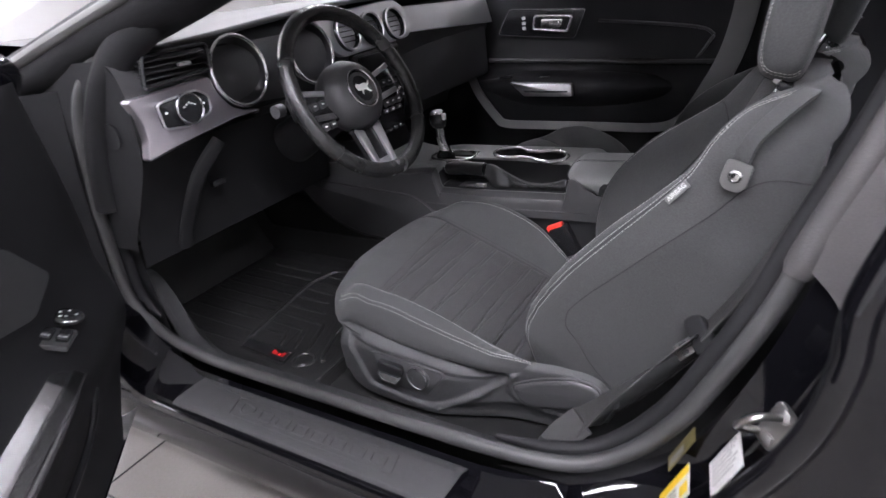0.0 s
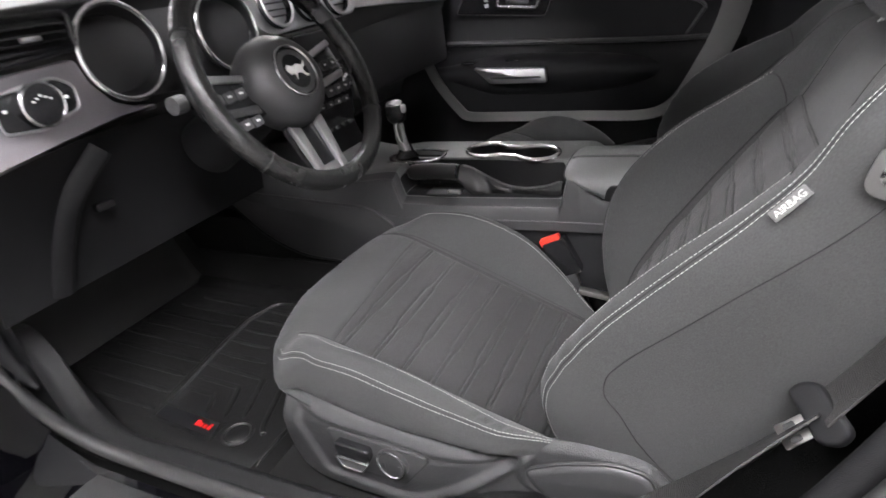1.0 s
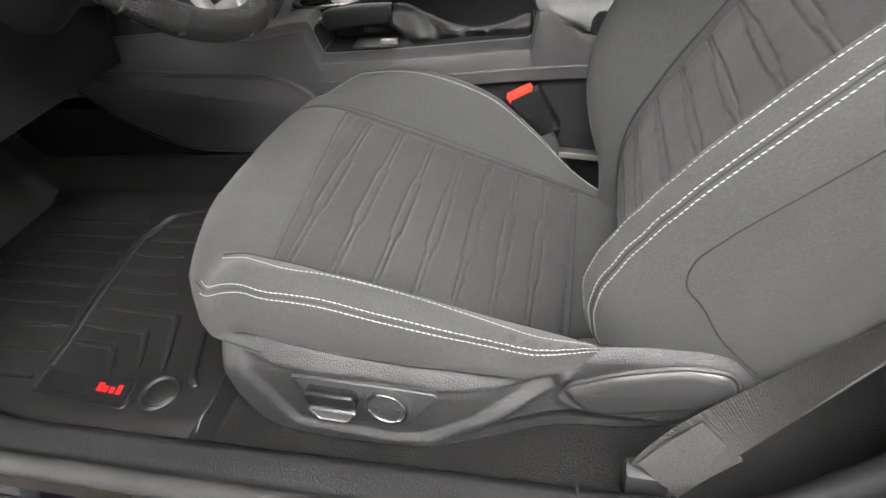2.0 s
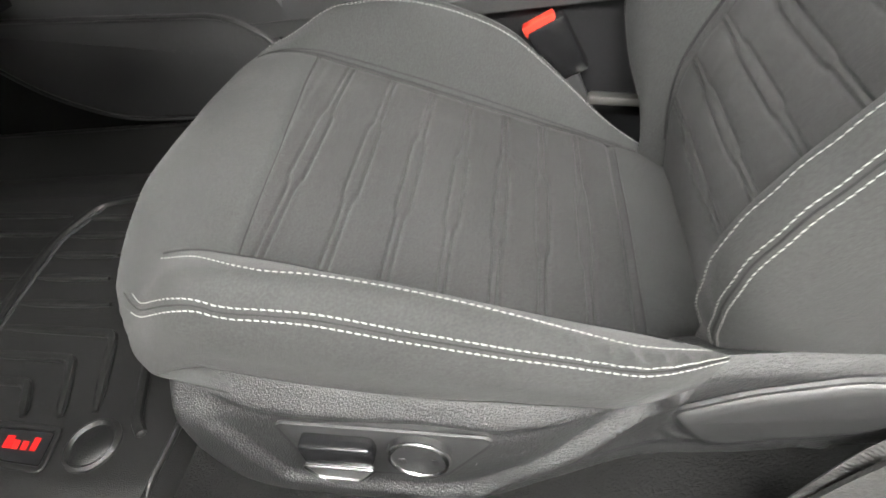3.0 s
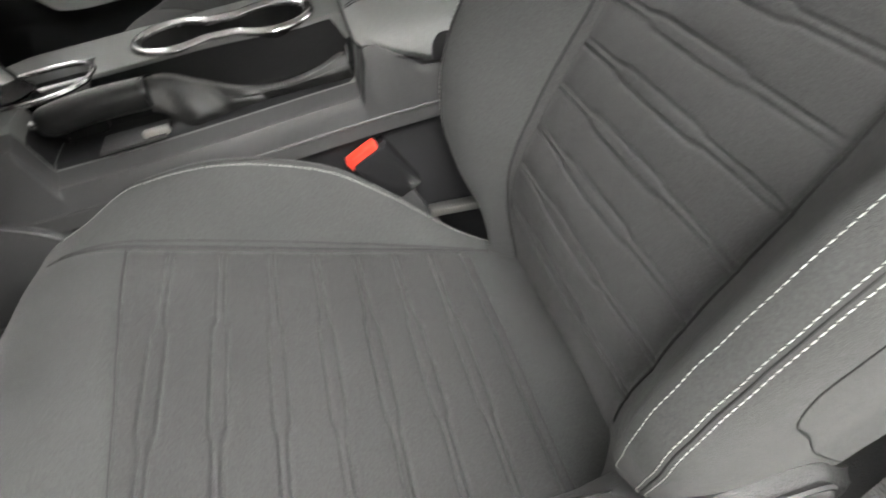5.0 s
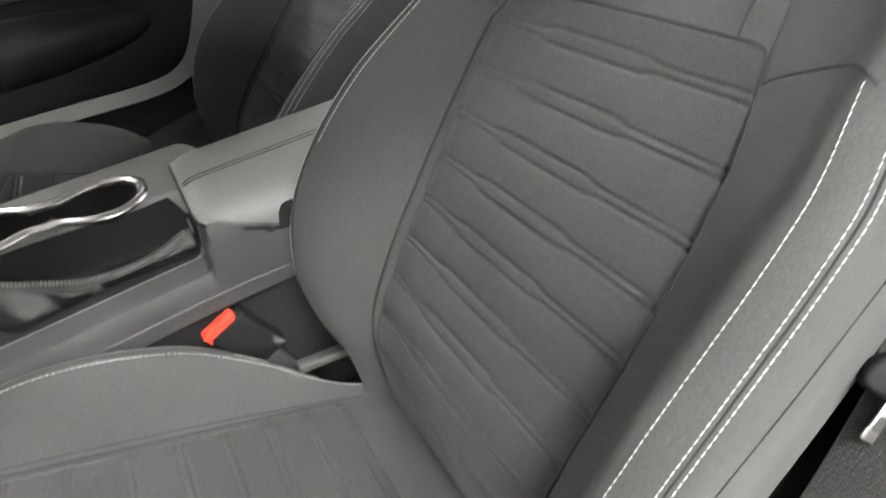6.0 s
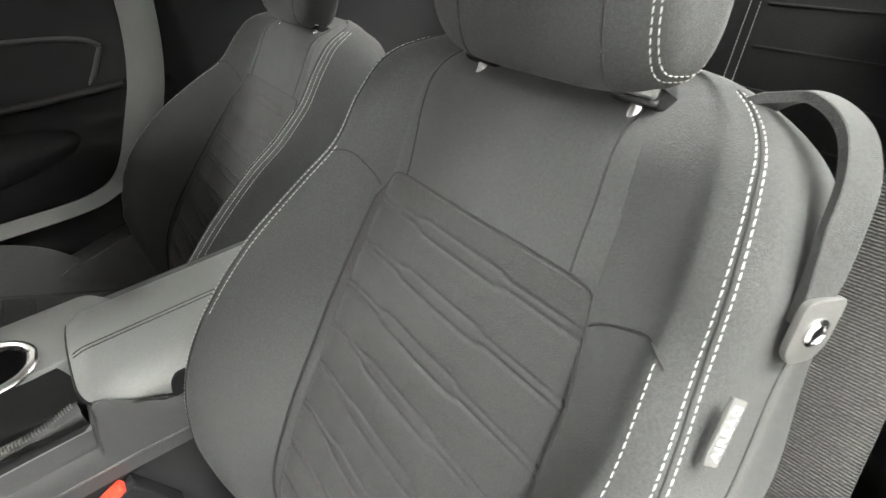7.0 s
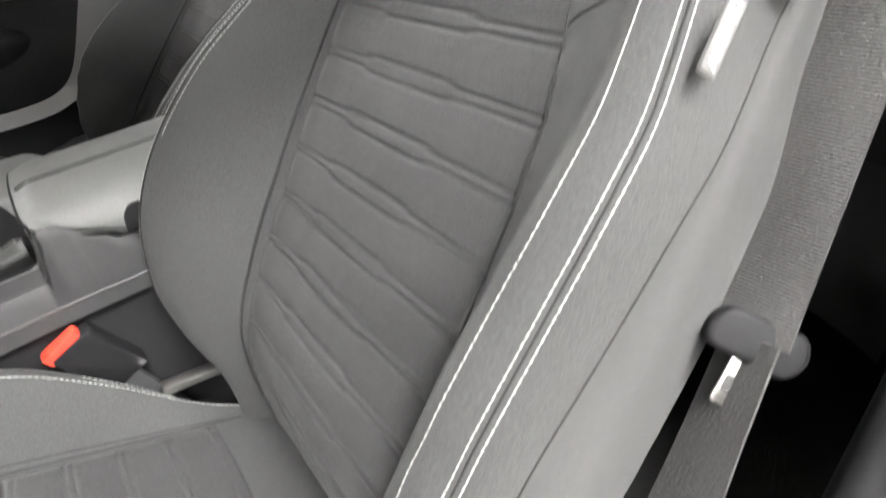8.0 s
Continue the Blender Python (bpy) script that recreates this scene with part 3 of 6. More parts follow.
        ob = raw("stitching", stitches(pts, outs), THREAD, hr, "white thread stitching")
        ob["kind"] = "stuff"
    for v in (0.35, -0.45):
        raw("seam", tube([head(a, v) for a in span(-2.4, 2.4, 60)], 0.0009, 6), SEAM, hr)
    for w in (-0.098, 0.074):
        foot = b0 + bh * 0.650 + bn * 0.004 + side * w
        post = raw("headrest_post", tube([foot - bh * 0.02, foot + bh * 0.08 + bn * 0.006], 0.006, 12, up=(0, 1, 0)), CHROME, seat, "chrome headrest post")
        m = Matrix((side, bh.cross(side), bh)).transposed()
        part("post_guide", box(foot + bh * 0.004, (0.042, 0.022, 0.014), 0.004, m), SMOOTH, seat, "black plastic guide with a bright lip")
        part("guide_lip", box(foot + bh * 0.008 + bn * 0.014, (0.036, 0.008, 0.012), 0.002, m), SATIN, seat, "bright metal lip")

    # side trim with its switches
    ty = lambda d: cy_cushion - flip * d
    if detail:
        z_top = curve_of([(0.064, 0.425), (0.074, 0.453), (0.10, 0.452), (0.165, 0.429), (0.265, 0.406), (0.345, 0.395), (0.413, 0.395), (0.476, 0.410), (0.55, 0.416), (0.61, 0.407), (0.645, 0.376)])
        z_bot = curve_of([(0.066, 0.415), (0.074, 0.345), (0.095, 0.290), (0.15, 0.268), (0.284, 0.262), (0.40, 0.258), (0.52, 0.262), (0.61, 0.300), (0.645, 0.355)])
        bow = lambda x, z: flip * (0.043 * ease(0.30, 0.47, x) + 0.030 * ease(0.385, 0.445, z + 0.03 * ease(0.12, 0.30, x)) * ease(0.46, 0.38, x) + 0.014 * ease(0.33, 0.28, z) * ease(0.26, 0.36, x))
        up_line = curve_of([(0.085, 0.417), (0.15, 0.402), (0.25, 0.387), (0.335, 0.376), (0.40, 0.372), (0.455, 0.386)])
        low_line = curve_of([(0.095, 0.300), (0.16, 0.293), (0.285, 0.282), (0.34, 0.308), (0.39, 0.336), (0.44, 0.364), (0.455, 0.384)])
        ridges = [smooth_path([(x, z, 0) for x, z in k], 6) for k in (
            [(0.30, 0.282), (0.36, 0.312), (0.41, 0.345), (0.452, 0.384)],
            [(0.458, 0.386), (0.447, 0.358), (0.46, 0.332), (0.50, 0.317), (0.57, 0.305)],
            [(0.36, 0.303), (0.40, 0.312), (0.46, 0.318)])]

        def relief(x, z):
            """How far the trim's face is raised at a place."""
            d = -0.0075 * ease(0.0, 0.011, up_line(x) - z) * ease(0.0, 0.010, z - low_line(x)) * ease(0.0, 0.011, x - 0.094 - 0.42 * max(0.0, 0.385 - z)) if 0.085 < x < 0.455 else 0.0
            p = Vector((x, z, 0))
            for k, path in enumerate(ridges):
                near = min((p - q).length for q in path)
                d += (0.006, 0.006, 0.003)[k] * math.exp(-((near / 0.0075) ** 2))
            return d

        def trim_pt(t, x):
            zt, zb = z_top(x), z_bot(x)
            if t > 1:  # the top turns inwards under the cushion
                k = t - 1
                fall = 0.012 * k + 0.055 * k * ease(0.33, 0.43, x)
                return Vector((x, ty(0.271 - 0.065 * k) + bow(x, zt), zt - fall * 0.9))
            z = zb + (zt - zb) * t
            edge = max(0.0, 1 - min(zt - z, z - zb, (x - 0.066) * 1.5, (0.645 - x) * 1.5) / 0.013)
            return Vector((x, ty(0.283 + relief(x, z) - 0.012 * edge * edge) + bow(x, z), z))

        trim = raw("side_trim", sheet(trim_pt, [i / 48 for i in range(49)] + [1.15, 1.4, 1.7, 2.0], span(0.066, 0.645, 130)), PLASTIC, seat, "grained black plastic seat base trim")
        panel = round_poly([(0.152, 0.386), (0.316, 0.373), (0.320, 0.367), (0.277, 0.312), (0.172, 0.314), (0.162, 0.322)], 0.008)
        part("switch_panel", prism(panel, ty(0.266), ty(0.2785), XZ, 0.0015), SOFT, trim, "smooth dark grey switch panel")
        raw("panel_gap", tube([(x, ty(0.2765), z) for x, z in panel], 0.0022, 6, closed=True, up=(0, 1, 0)), DARK, trim)
        sw = round_poly([(0.170, 0.376), (0.228, 0.371), (0.229, 0.354), (0.214, 0.331), (0.178, 0.334), (0.170, 0.35)], 0.006)
        lever = part("seat_switch", prism(sw, ty(0.276), ty(0.292), XZ, 0.004, 3), SMOOTH, trim, "black rocker switch with a chrome lip")
        lip = round_poly([(0.170, 0.352), (0.2275, 0.348), (0.213, 0.330), (0.179, 0.333)], 0.004)
        part("switch_lip", prism(lip, ty(0.290), ty(0.294), XZ, 0.001), SATIN, lever, "satin metal lip")
        raw("lip_edge", tube([(x, ty(0.294), z) for x, z in lip], 0.0014, 8, closed=True, up=(0, 1, 0)), CHROME, lever)
        knob_m = facing((0.262, ty(0.278), 0.351), (0, -flip, 0))
        knob = raw("lumbar_knob", lathe([(0.0255, 0), (0.0255, 0.006), (0.0215, 0.0075), (0.0, 0.006)], knob_m, 40), SOFT, trim, "round dark knob with a chrome ring")
        raw("knob_ring", tube([knob_m @ Vector((0.0225 * math.cos(a), 0.0245 * math.sin(a), 0.0075)) for a in [2 * math.pi * i / 48 for i in range(48)]], 0.0017, 8, closed=True, up=(0, 1, 0)), CHROME, knob)
        for sx in (-1, 1):
            part("knob_dimple", box(knob_m @ Vector((0.0135 * sx, -0.004, 0.0066)), (0.006, 0.002, 0.010), 0.0008), DARK, knob)
        cover = round_poly([(0.450, 0.361), (0.503, 0.388), (0.568, 0.407), (0.612, 0.402), (0.622, 0.372), (0.590, 0.345), (0.534, 0.330), (0.485, 0.318), (0.463, 0.335)], 0.014)
        part("recliner_handle", prism(cover, ty(0.20), ty(0.250), XZ, 0.010, 3), SOFT, seat, "smooth black recliner handle cover")
        raw("handle_gap", tube([(x, ty(0.2425), z) for x, z in cover], 0.0030, 6, closed=True, up=(0, 1, 0)), DARK, trim)
        # airbag tag
        p, q = b0 + bh * 0.478 + bn * 0.034 - side * 0.2515, b0 + bh * 0.522 + bn * 0.028 - side * 0.247
        t = (q - p).normalized()
        o = Vector((-0.35, -flip * 1.0, 0.0))
        o = (o - t * o.dot(t)).normalized()
        m3 = Matrix((t, o.cross(t), o)).transposed()
        tag = part("airbag_tag", box((p + q) / 2 + o * 0.002, (0.038, 0.0115, 0.003), 0.001, m3), STRIP, seat, "small grey sewn tag reading AIRBAG")
        tc = bpy.data.curves.new("tag_text", "FONT")
        tc.body, tc.size, tc.align_x, tc.align_y, tc.extrude = "AIRBAG", 0.0092, "CENTER", "CENTER", 0.0003
        txt = new("tag_text_source", tc)
        me = bpy.data.meshes.new_from_object(txt.evaluated_get(bpy.context.evaluated_depsgraph_get()))
        bpy.data.objects.remove(txt)
        me.transform(Matrix.Translation((p + q) / 2 + o * 0.0039) @ m3.to_4x4())
        link_mesh("lettering", me, PAPER, tag, "white letters", smooth=False)
        # belt guide strap on the shoulder
        at = lambda w, h, n: b0 + bh * h + bn * n + side * w
        knots = [(-0.150, 0.660, -0.022), (-0.170, 0.674, -0.017), (-0.195, 0.680, -0.014), (-0.222, 0.667, -0.006), (-0.238, 0.642, 0.0), (-0.244, 0.612, 0.003), (-0.246, 0.588, -0.002), (-0.244, 0.565, -0.011)]
        outs = [(-0.3, 1, 0.1), (-0.4, 1, 0.2), (-0.7, 0.8, 0.4), (-0.9, 0.4, 0.5), (-0.9, 0.1, 0.6), (-0.9, 0, 0.6), (-1, -0.1, 0.4), (-1, -0.1, 0.15)]
        pts, ons = [], []
        ring = smooth_path([at(*k) for k in knots], 8)
        onr = smooth_path([side * a + bh * b + bn * c for a, b, c in outs], 8)
        strap = raw("shoulder_strap", band(ring, onr, 0.021, 0.006), FABRIC, seat, "charcoal belt guide strap with a snap")
        o = (side * -1 + bn * 0.2).normalized()
        t = (at(-0.242, 0.545, -0.018) - at(-0.244, 0.585, -0.004)).normalized()
        o = (o - t * o.dot(t)).normalized()
        tab_m = Matrix.Translation(at(-0.243, 0.563, -0.012) + o * 0.0065) @ Matrix((t.cross(o) * -1, t, o)).transposed().to_4x4()
        tab = round_poly([(-0.017, -0.020), (0.017, -0.020), (0.017, 0.012), (0.009, 0.021), (-0.009, 0.021), (-0.017, 0.012)], 0.007)
        part("tab", prism(tab, -0.0015, 0.003, tab_m, 0.001), TABGREY, strap, "grey moulded tab")
        raw("snap", lathe([(0.0085, 0.002), (0.0088, 0.0042), (0.006, 0.0055), (0.0055, 0.0046), (0.0, 0.0050)], tab_m, 24), CHROME, strap, "bright metal snap")
    else:
        outline = [(0.10, 0.44), (0.30, 0.40), (0.48, 0.44), (0.58, 0.43), (0.60, 0.36), (0.40, 0.29), (0.12, 0.29), (0.08, 0.36)]
        for d0, d1 in ((0.20, 0.275), (-0.20, -0.26)):
            part("side_trim", prism(round_poly(outline, 0.03), ty(d0), ty(d1), XZ, 0.006), PLASTIC, seat, "grained black plastic seat base trim")
    if detail:
        part("side_trim", prism(round_poly([(0.10, 0.42), (0.25, 0.36), (0.42, 0.31), (0.46, 0.29), (0.40, 0.28), (0.12, 0.28), (0.08, 0.34)], 0.03), ty(-0.19), ty(-0.23), XZ, 0.006), DARK, seat)
    for d in (0.19, -0.19):
        part("slide_rail", box((0.28, ty(d), 0.272), (0.56, 0.045, 0.03), 0.004), DARK, seat, "dark steel slide rail")
    return seat


driver_seat = make_seat("driver_seat", -0.40, -0.378, 0.0, 1, "charcoal cloth driver seat with white stitching", True)
passenger_seat = make_seat("passenger_seat", 0.375, 0.365, 8.6, -1, "charcoal cloth passenger seat, leaning further back", False)


# ---- car body round the open door ----
car = thing("car_body", (0.2, 0, 0.0), "glossy black two-door car body with its driver door open", "car")
part("floor_pan", box((0.25, -0.01, 0.235), (2.0, 1.5, 0.03), 0), CARPET, car, "black floor carpet")
toe = sheet(lambda y, s: Vector((-0.68 - 0.20 * s, y, 0.25 + 0.45 * s ** 1.25)), span(-0.76, 0.74, 16), span(0, 1, 12))
raw("firewall", sheet(lambda y, z: Vector((-0.90, y, z)), span(-0.80, 0.78, 4), span(0.24, 1.05, 4)), BLACK, car, "black firewall behind the dashboard")
raw("toe_board", toe, CARPET, car, "black carpet under the dashboard")


def sill(x, k):
    """The sill's cross-section, inside to outside, at x."""
    prof = [(-0.715, 0.245), (-0.722, 0.30), (-0.745, 0.325), (-0.772, 0.332), (-0.785, 0.340), (-0.795, 0.356), (-0.806, 0.363), (-0.817, 0.356), (-0.822, 0.335), (-0.835, 0.322), (-0.905, 0.316), (-0.918, 0.308), (-0.922, 0.290)]
    y, z = prof[k]
    lift = 0.16 * ease(-0.28, -0.52, x) ** 1.5 + 0.02 * ease(0.45, 0.62, x)
    inn = 0.05 * ease(-0.25, -0.5, x) if k < 9 else 0.0
    return Vector((x, y + inn, z + lift * (1.0 if k > 1 else 0.2)))


raw("sill_trim", sheet(lambda k, x: sill(x, k), range(0, 6), span(-0.52, 0.62, 60)), PLASTIC, car, "grained black plastic sill trim")
raw("sill_flange", sheet(lambda k, x: sill(x, k), range(8, 13), span(-0.52, 0.62, 60)), PAINT, car)
raw("sill_edge", tube([(x, -0.916 , 0.303 + 0.02 * ease(0.45, 0.62, x)) for x in span(-0.28, 0.60, 40)], 0.009, 12), PAINT, car, "rounded glossy black sill edge")
rock = [(-0.922, 0.290), (-0.932, 0.298), (-0.944, 0.285), (-0.950, 0.24), (-0.942, 0.195), (-0.915, 0.155), (-0.86, 0.13), (-0.78, 0.12)]
raw("rocker_panel", sheet(lambda k, x: Vector((x, rock[k][0] + 0.02 * math.cos(x * 1.3), rock[k][1])), range(len(rock)), span(-1.6, 1.5, 40)), PAINT, car, "glossy black rocker panel")
seal_path = smooth_path([(0.10, -0.68, 1.16), (-0.20, -0.74, 1.06), (-0.37, -0.785, 0.94), (-0.425, -0.80, 0.76), (-0.452, -0.80, 0.60), (-0.466, -0.795, 0.47), (-0.42, -0.79, 0.402), (-0.33, -0.797, 0.372), (-0.2, -0.806, 0.362), (0.0, -0.808, 0.362), (0.25, -0.808, 0.362), (0.46, -0.806, 0.363), (0.60, -0.795, 0.367), (0.683, -0.775, 0.397), (0.756, -0.765, 0.477), (0.815, -0.758, 0.588), (0.853, -0.742, 0.668), (0.885, -0.72, 0.75), (0.93, -0.695, 0.86), (0.98, -0.67, 1.0), (1.02, -0.65, 1.12)], 8)
raw("door_seal", tube(seal_path, 0.0135, 12, flat=0.9, up=(0, 1, 0.3)), RUBBER, car, "black rubber door seal")
lip_at = lambda p: p + Vector((-0.012 * ease(0.5, 0.75, p.x), 0.026, 0.002))
for run in ([p for p in seal_path if p.x < 0.1 and p.z > 0.40], [p for p in seal_path if p.x > 0.47 and p.z < 1.1]):
    raw("door_seal_lip", tube([lip_at(p) for p in run], lambda t: 0.017 * min(1.0, 0.3 + 8 * min(t, 1 - t)), 12, up=(0, 1, 0.3), flat=0.8), BLACK, car, "matt inner lip of the door seal")
# step between trim and seal, and its notch
raw("trim_joint", tube([(0.468, -0.72, 0.305), (0.47, -0.75, 0.328), (0.472, -0.785, 0.342), (0.474, -0.80, 0.352)], 0.0015, 6), DARK, car)
# scuff plate
plate = thing("sill_plate", (0.12, -0.866, 0.322), "black plastic sill scuff plate with an embossed panel", "sill plate")
prof = [(-0.826, 0.3235), (-0.832, 0.3285), (-0.846, 0.3290), (-0.897, 0.3250), (-0.908, 0.3200), (-0.912, 0.3130)]
raw("plate", sheet(lambda k, x: Vector((x - 0.012 * (k - 2.5) / 2.5, *prof[k])), range(6), span(-0.215, 0.445, 30)), PLASTIC, plate)
for k in (1, 4):
    raw("edge_bead", tube([(x, prof[k][0], prof[k][1]) for x in span(-0.21, 0.44, 20)], 0.0012, 6), PLASTIC, plate)
for dy in (0.0, 0.004, 0.008):
    raw("groove", tube([(x, -0.836 - dy, 0.3305 - dy * 0.08) for x in span(-0.205, 0.435, 20)], 0.0007, 6), DARK, plate)
emb = round_poly([(-0.075, -0.848), (0.326, -0.848), (0.336, -0.892), (-0.062, -0.892)], 0.006)
raw("embossed_frame", tube([(x, y, 0.3292 + 0.078 * (y + 0.848)) for x, y in emb], 0.0011, 6, closed=True), DARK, plate, "embossed frame line")
for i in range(7):
    gx = 0.005 + i * 0.046
    bar = round_poly([(gx, -0.862), (gx + 0.030, -0.862), (gx + 0.033, -0.882), (gx + 0.003, -0.882)], 0.003)
    raw("embossed_bar", tube([(x, y, 0.3290 + 0.078 * (y + 0.848)) for x, y in bar], 0.0016, 6, closed=True), PLASTIC, plate)
bar = round_poly([(-0.05, -0.856), (-0.015, -0.862), (-0.012, -0.872), (-0.03, -0.884), (-0.047, -0.876)], 0.006)
raw("embossed_bar", tube([(x, y, 0.3290 + 0.078 * (y + 0.848)) for x, y in bar], 0.0016, 6, closed=True), PLASTIC, plate)

# pillars and jambs
jamb = smooth_path([(0.47, -0.818, 0.30), (0.60, -0.80, 0.325), (0.724, -0.766, 0.375), (0.793, -0.756, 0.464), (0.838, -0.75, 0.563), (0.871, -0.742, 0.653), (0.905, -0.728, 0.75), (0.95, -0.71, 0.86), (1.0, -0.69, 1.0), (1.05, -0.67, 1.14)], 6)
flange = smooth_path([(0.47, -0.916, 0.292), (0.62, -0.905, 0.318), (0.745, -0.89, 0.385), (0.822, -0.882, 0.465), (0.868, -0.88, 0.54), (0.898, -0.88, 0.61), (0.914, -0.878, 0.685), (0.920, -0.868, 0.76), (0.955, -0.85, 0.87), (1.0, -0.83, 1.0), (1.05, -0.81, 1.14)][:10], 6)
across = lambda s, i: jamb[i].lerp(flange[i], s) + Vector((0.04, 0.01, -0.012)) * math.sin(math.pi * s) ** 0.7
raw("rear_door_jamb", sheet(across, span(0, 1, 14), range(len(jamb))), PAINT, car, "glossy black door jamb")
raw("jamb_edge", tube(flange, 0.016, 16), PAINT, car, "rounded glossy black body edge")
raw("jamb_bead", tube([across(0.72, i) for i in range(len(jamb))], 0.004, 8), PAINT, car)
raw("rear_quarter", sheet(lambda s, i: flange[i] + Vector((0.010 + 1.2 * s, -0.045 * ease(0, 0.08, s), -0.012)), [0, 0.01, 0.03, 0.06, 0.1, 0.3, 1.0], range(len(flange))), PAINT, car, "glossy black rear quarter panel")
raw("b_pillar_trim", sheet(lambda s, i: jamb[i] + Vector((0.012 + 0.5 * s, 0.03 + 0.03 * s, 0.01)), span(0, 1, 10), range(len(jamb))), BLACK, car, "dark plastic pillar trim")
lift = lambda s, i: across(0.80 * s, min(i, len(jamb) - 1)) + Vector((-0.018, -0.014, 0.006)) * (0.35 + 0.65 * math.sin(math.pi * min(1, 0.1 + 0.75 * s)) + 0.25 * math.cos(11 * s))
raw("pillar_cover", sheet(lambda s, k: lift(s, 34 + k) + Vector((-0.012, 0.0, -0.03)) * (s * (1 if k == 0 else 0)), span(0, 1, 30), range(len(jamb) - 34)), RUBBERGREY, car, "grey moulded pillar cover by the seal")
corner = [p for p in seal_path if p.x > 0.8 and p.z > 0.70]
raw("seal_corner", tube([p + Vector((0.0, -0.004, 0.0)) for p in corner], lambda t: 0.0195 * min(1.0, 0.75 + 6 * t), 14, flat=0.9, up=(0, 1, 0.3)), RUBBERGREY, car, "grey moulded seal corner")
raw("cable", tube(smooth_path([across(0.25, 44), across(0.45, 36), across(0.5, 32), across(0.42, 28)], 6), 0.004, 8), RUBBER, car)
apil = smooth_path([(-0.90, -0.77, 0.93), (-0.60, -0.76, 0.985), (-0.36, -0.735, 1.045), (-0.05, -0.68, 1.13), (0.3, -0.62, 1.24)], 8)
raw("a_pillar", tube([p + Vector((0.0, 0.0, -0.015)) for p in apil], 0.068, 18, flat=0.8), BLACK, car, "dark trimmed windscreen pillar")
raw("pillar_weatherstrip", tube([p + Vector((-0.025, -0.055, -0.005)) for p in apil], 0.026, 12, flat=0.6), STRIP, car, "grey rubber weatherstrip on the windscreen pillar")
raw("pillar_foot", tube(smooth_path([(-0.10, -0.69, 1.10), (-0.20, -0.735, 1.04), (-0.27, -0.765, 0.98), (-0.33, -0.78, 0.90), (-0.38, -0.79, 0.80), (-0.41, -0.795, 0.70)], 8), lambda t: 0.038 - 0.014 * t, 16, up=(0, 1, 0.3)), BLACK, car, "soft black trim at the foot of the windscreen pillar")
# jamb ahead of the seal
raw("front_door_jamb", sheet(lambda s, i: [Vector((-0.44, -0.79, 0.95)), Vector((-0.47, -0.80, 0.75)), Vector((-0.49, -0.80, 0.60)), Vector((-0.505, -0.80, 0.47)), Vector((-0.45, -0.80, 0.38)), Vector((-0.33, -0.81, 0.345)), Vector((-0.18, -0.825, 0.325))][i] + Vector((-0.10 * s, -0.085 * s, -0.02 * s * (1 if i > 3 else 0))), span(0, 1, 8), range(7)), BLACK, car, "black hinge jamb")
kick = sheet(lambda s, x: Vector((x, -0.745 - 0.02 * s + 0.0, 0.25 + 0.62 * s)), span(0, 1, 10), span(-0.95, -0.43, 10))
raw("kick_panel", sheet(lambda s, x: Vector((x, 0.735, 0.24 + 0.78 * s)), span(0, 1, 4), span(-0.95, -0.50, 4)), BLACK, car)
raw("kick_panel", kick, BLACK, car, "dark plastic kick panel")
raw("fender", sheet(lambda s, x: Vector((x, -0.90 + 0.05 * (1 - s) ** 2 * 0 - 0.03 * math.sin(math.pi * s), 0.25 + 0.72 * s)), span(0, 1, 12), span(-2.2, -0.56, 12)), PAINT, car, "glossy black front wing")
raw("bonnet", sheet(lambda y, x: Vector((x, y, 0.98 - 0.10 * ((x + 0.95) / 1.2) ** 2 - 0.06 * (y / 0.85) ** 4)), span(-0.9, 0.85, 18), span(-2.2, -0.92, 14)), PAINT, car, "glossy black bonnet")
roof = sheet(lambda y, x: Vector((x, y, 1.29 - 0.09 * (y / 0.6) ** 4 - 0.07 * ((x - 0.75) / 0.75) ** 2)), span(-0.62, 0.60, 18), span(-0.02, 1.36, 16))
# Out of view, works as a reflector for the dark cabin.
raw("headliner", roof, HEADLINER, car, "unseen cloth headliner, light grey to fill the cabin with light")
raw("roof_skin", ([v + Vector((0, 0, 0.045)) for v in roof[0]], roof[1]), PAINT, car, "black roof")
raw("a_pillar", tube([(p.x, -p.y - 0.02, p.z) for p in apil], 0.042, 14, flat=0.8), DARK, car)
wind = sheet(lambda y, s: Vector((-0.96 + 0.98 * s, y * (1 - 0.16 * s), 1.04 + 0.215 * s)), span(-0.72, 0.70, 10), span(0, 1, 8))
ws = raw("windscreen", wind, GLASS, car, "clear windscreen")
ws.visible_shadow = False
raw("rear_shelf_wall", sheet(lambda y, z: Vector((1.62, y, z)), span(-0.75, 0.75, 4), span(0.25, 0.93, 4)), DARK, car, "dark rear bulkhead")
raw("parcel_shelf", sheet(lambda y, x: Vector((x, y, 0.93)), span(-0.75, 0.75, 4), span(1.60, 2.15, 4)), DARK, car, "dark parcel shelf")
rw = raw("rear_window", sheet(lambda y, s: Vector((1.34 + 0.78 * s, y * (1 - 0.1 * s), 1.235 - 0.26 * s)), span(-0.60, 0.58, 8), span(0, 1, 6)), GLASS, car, "clear rear window")
rw.visible_shadow = False
raw("rear_side_trim", sheet(lambda x, z: Vector((x, 0.72 + 0.05 * ease(0.80, 0.68, x) - 0.03 * ease(0.6, 0.95, z) - 0.10 * ease(0.95, 1.25, z), z)), span(0.68, 1.62, 16), span(0.25, 1.25, 14)), BLACK, car, "dark rear side trim")
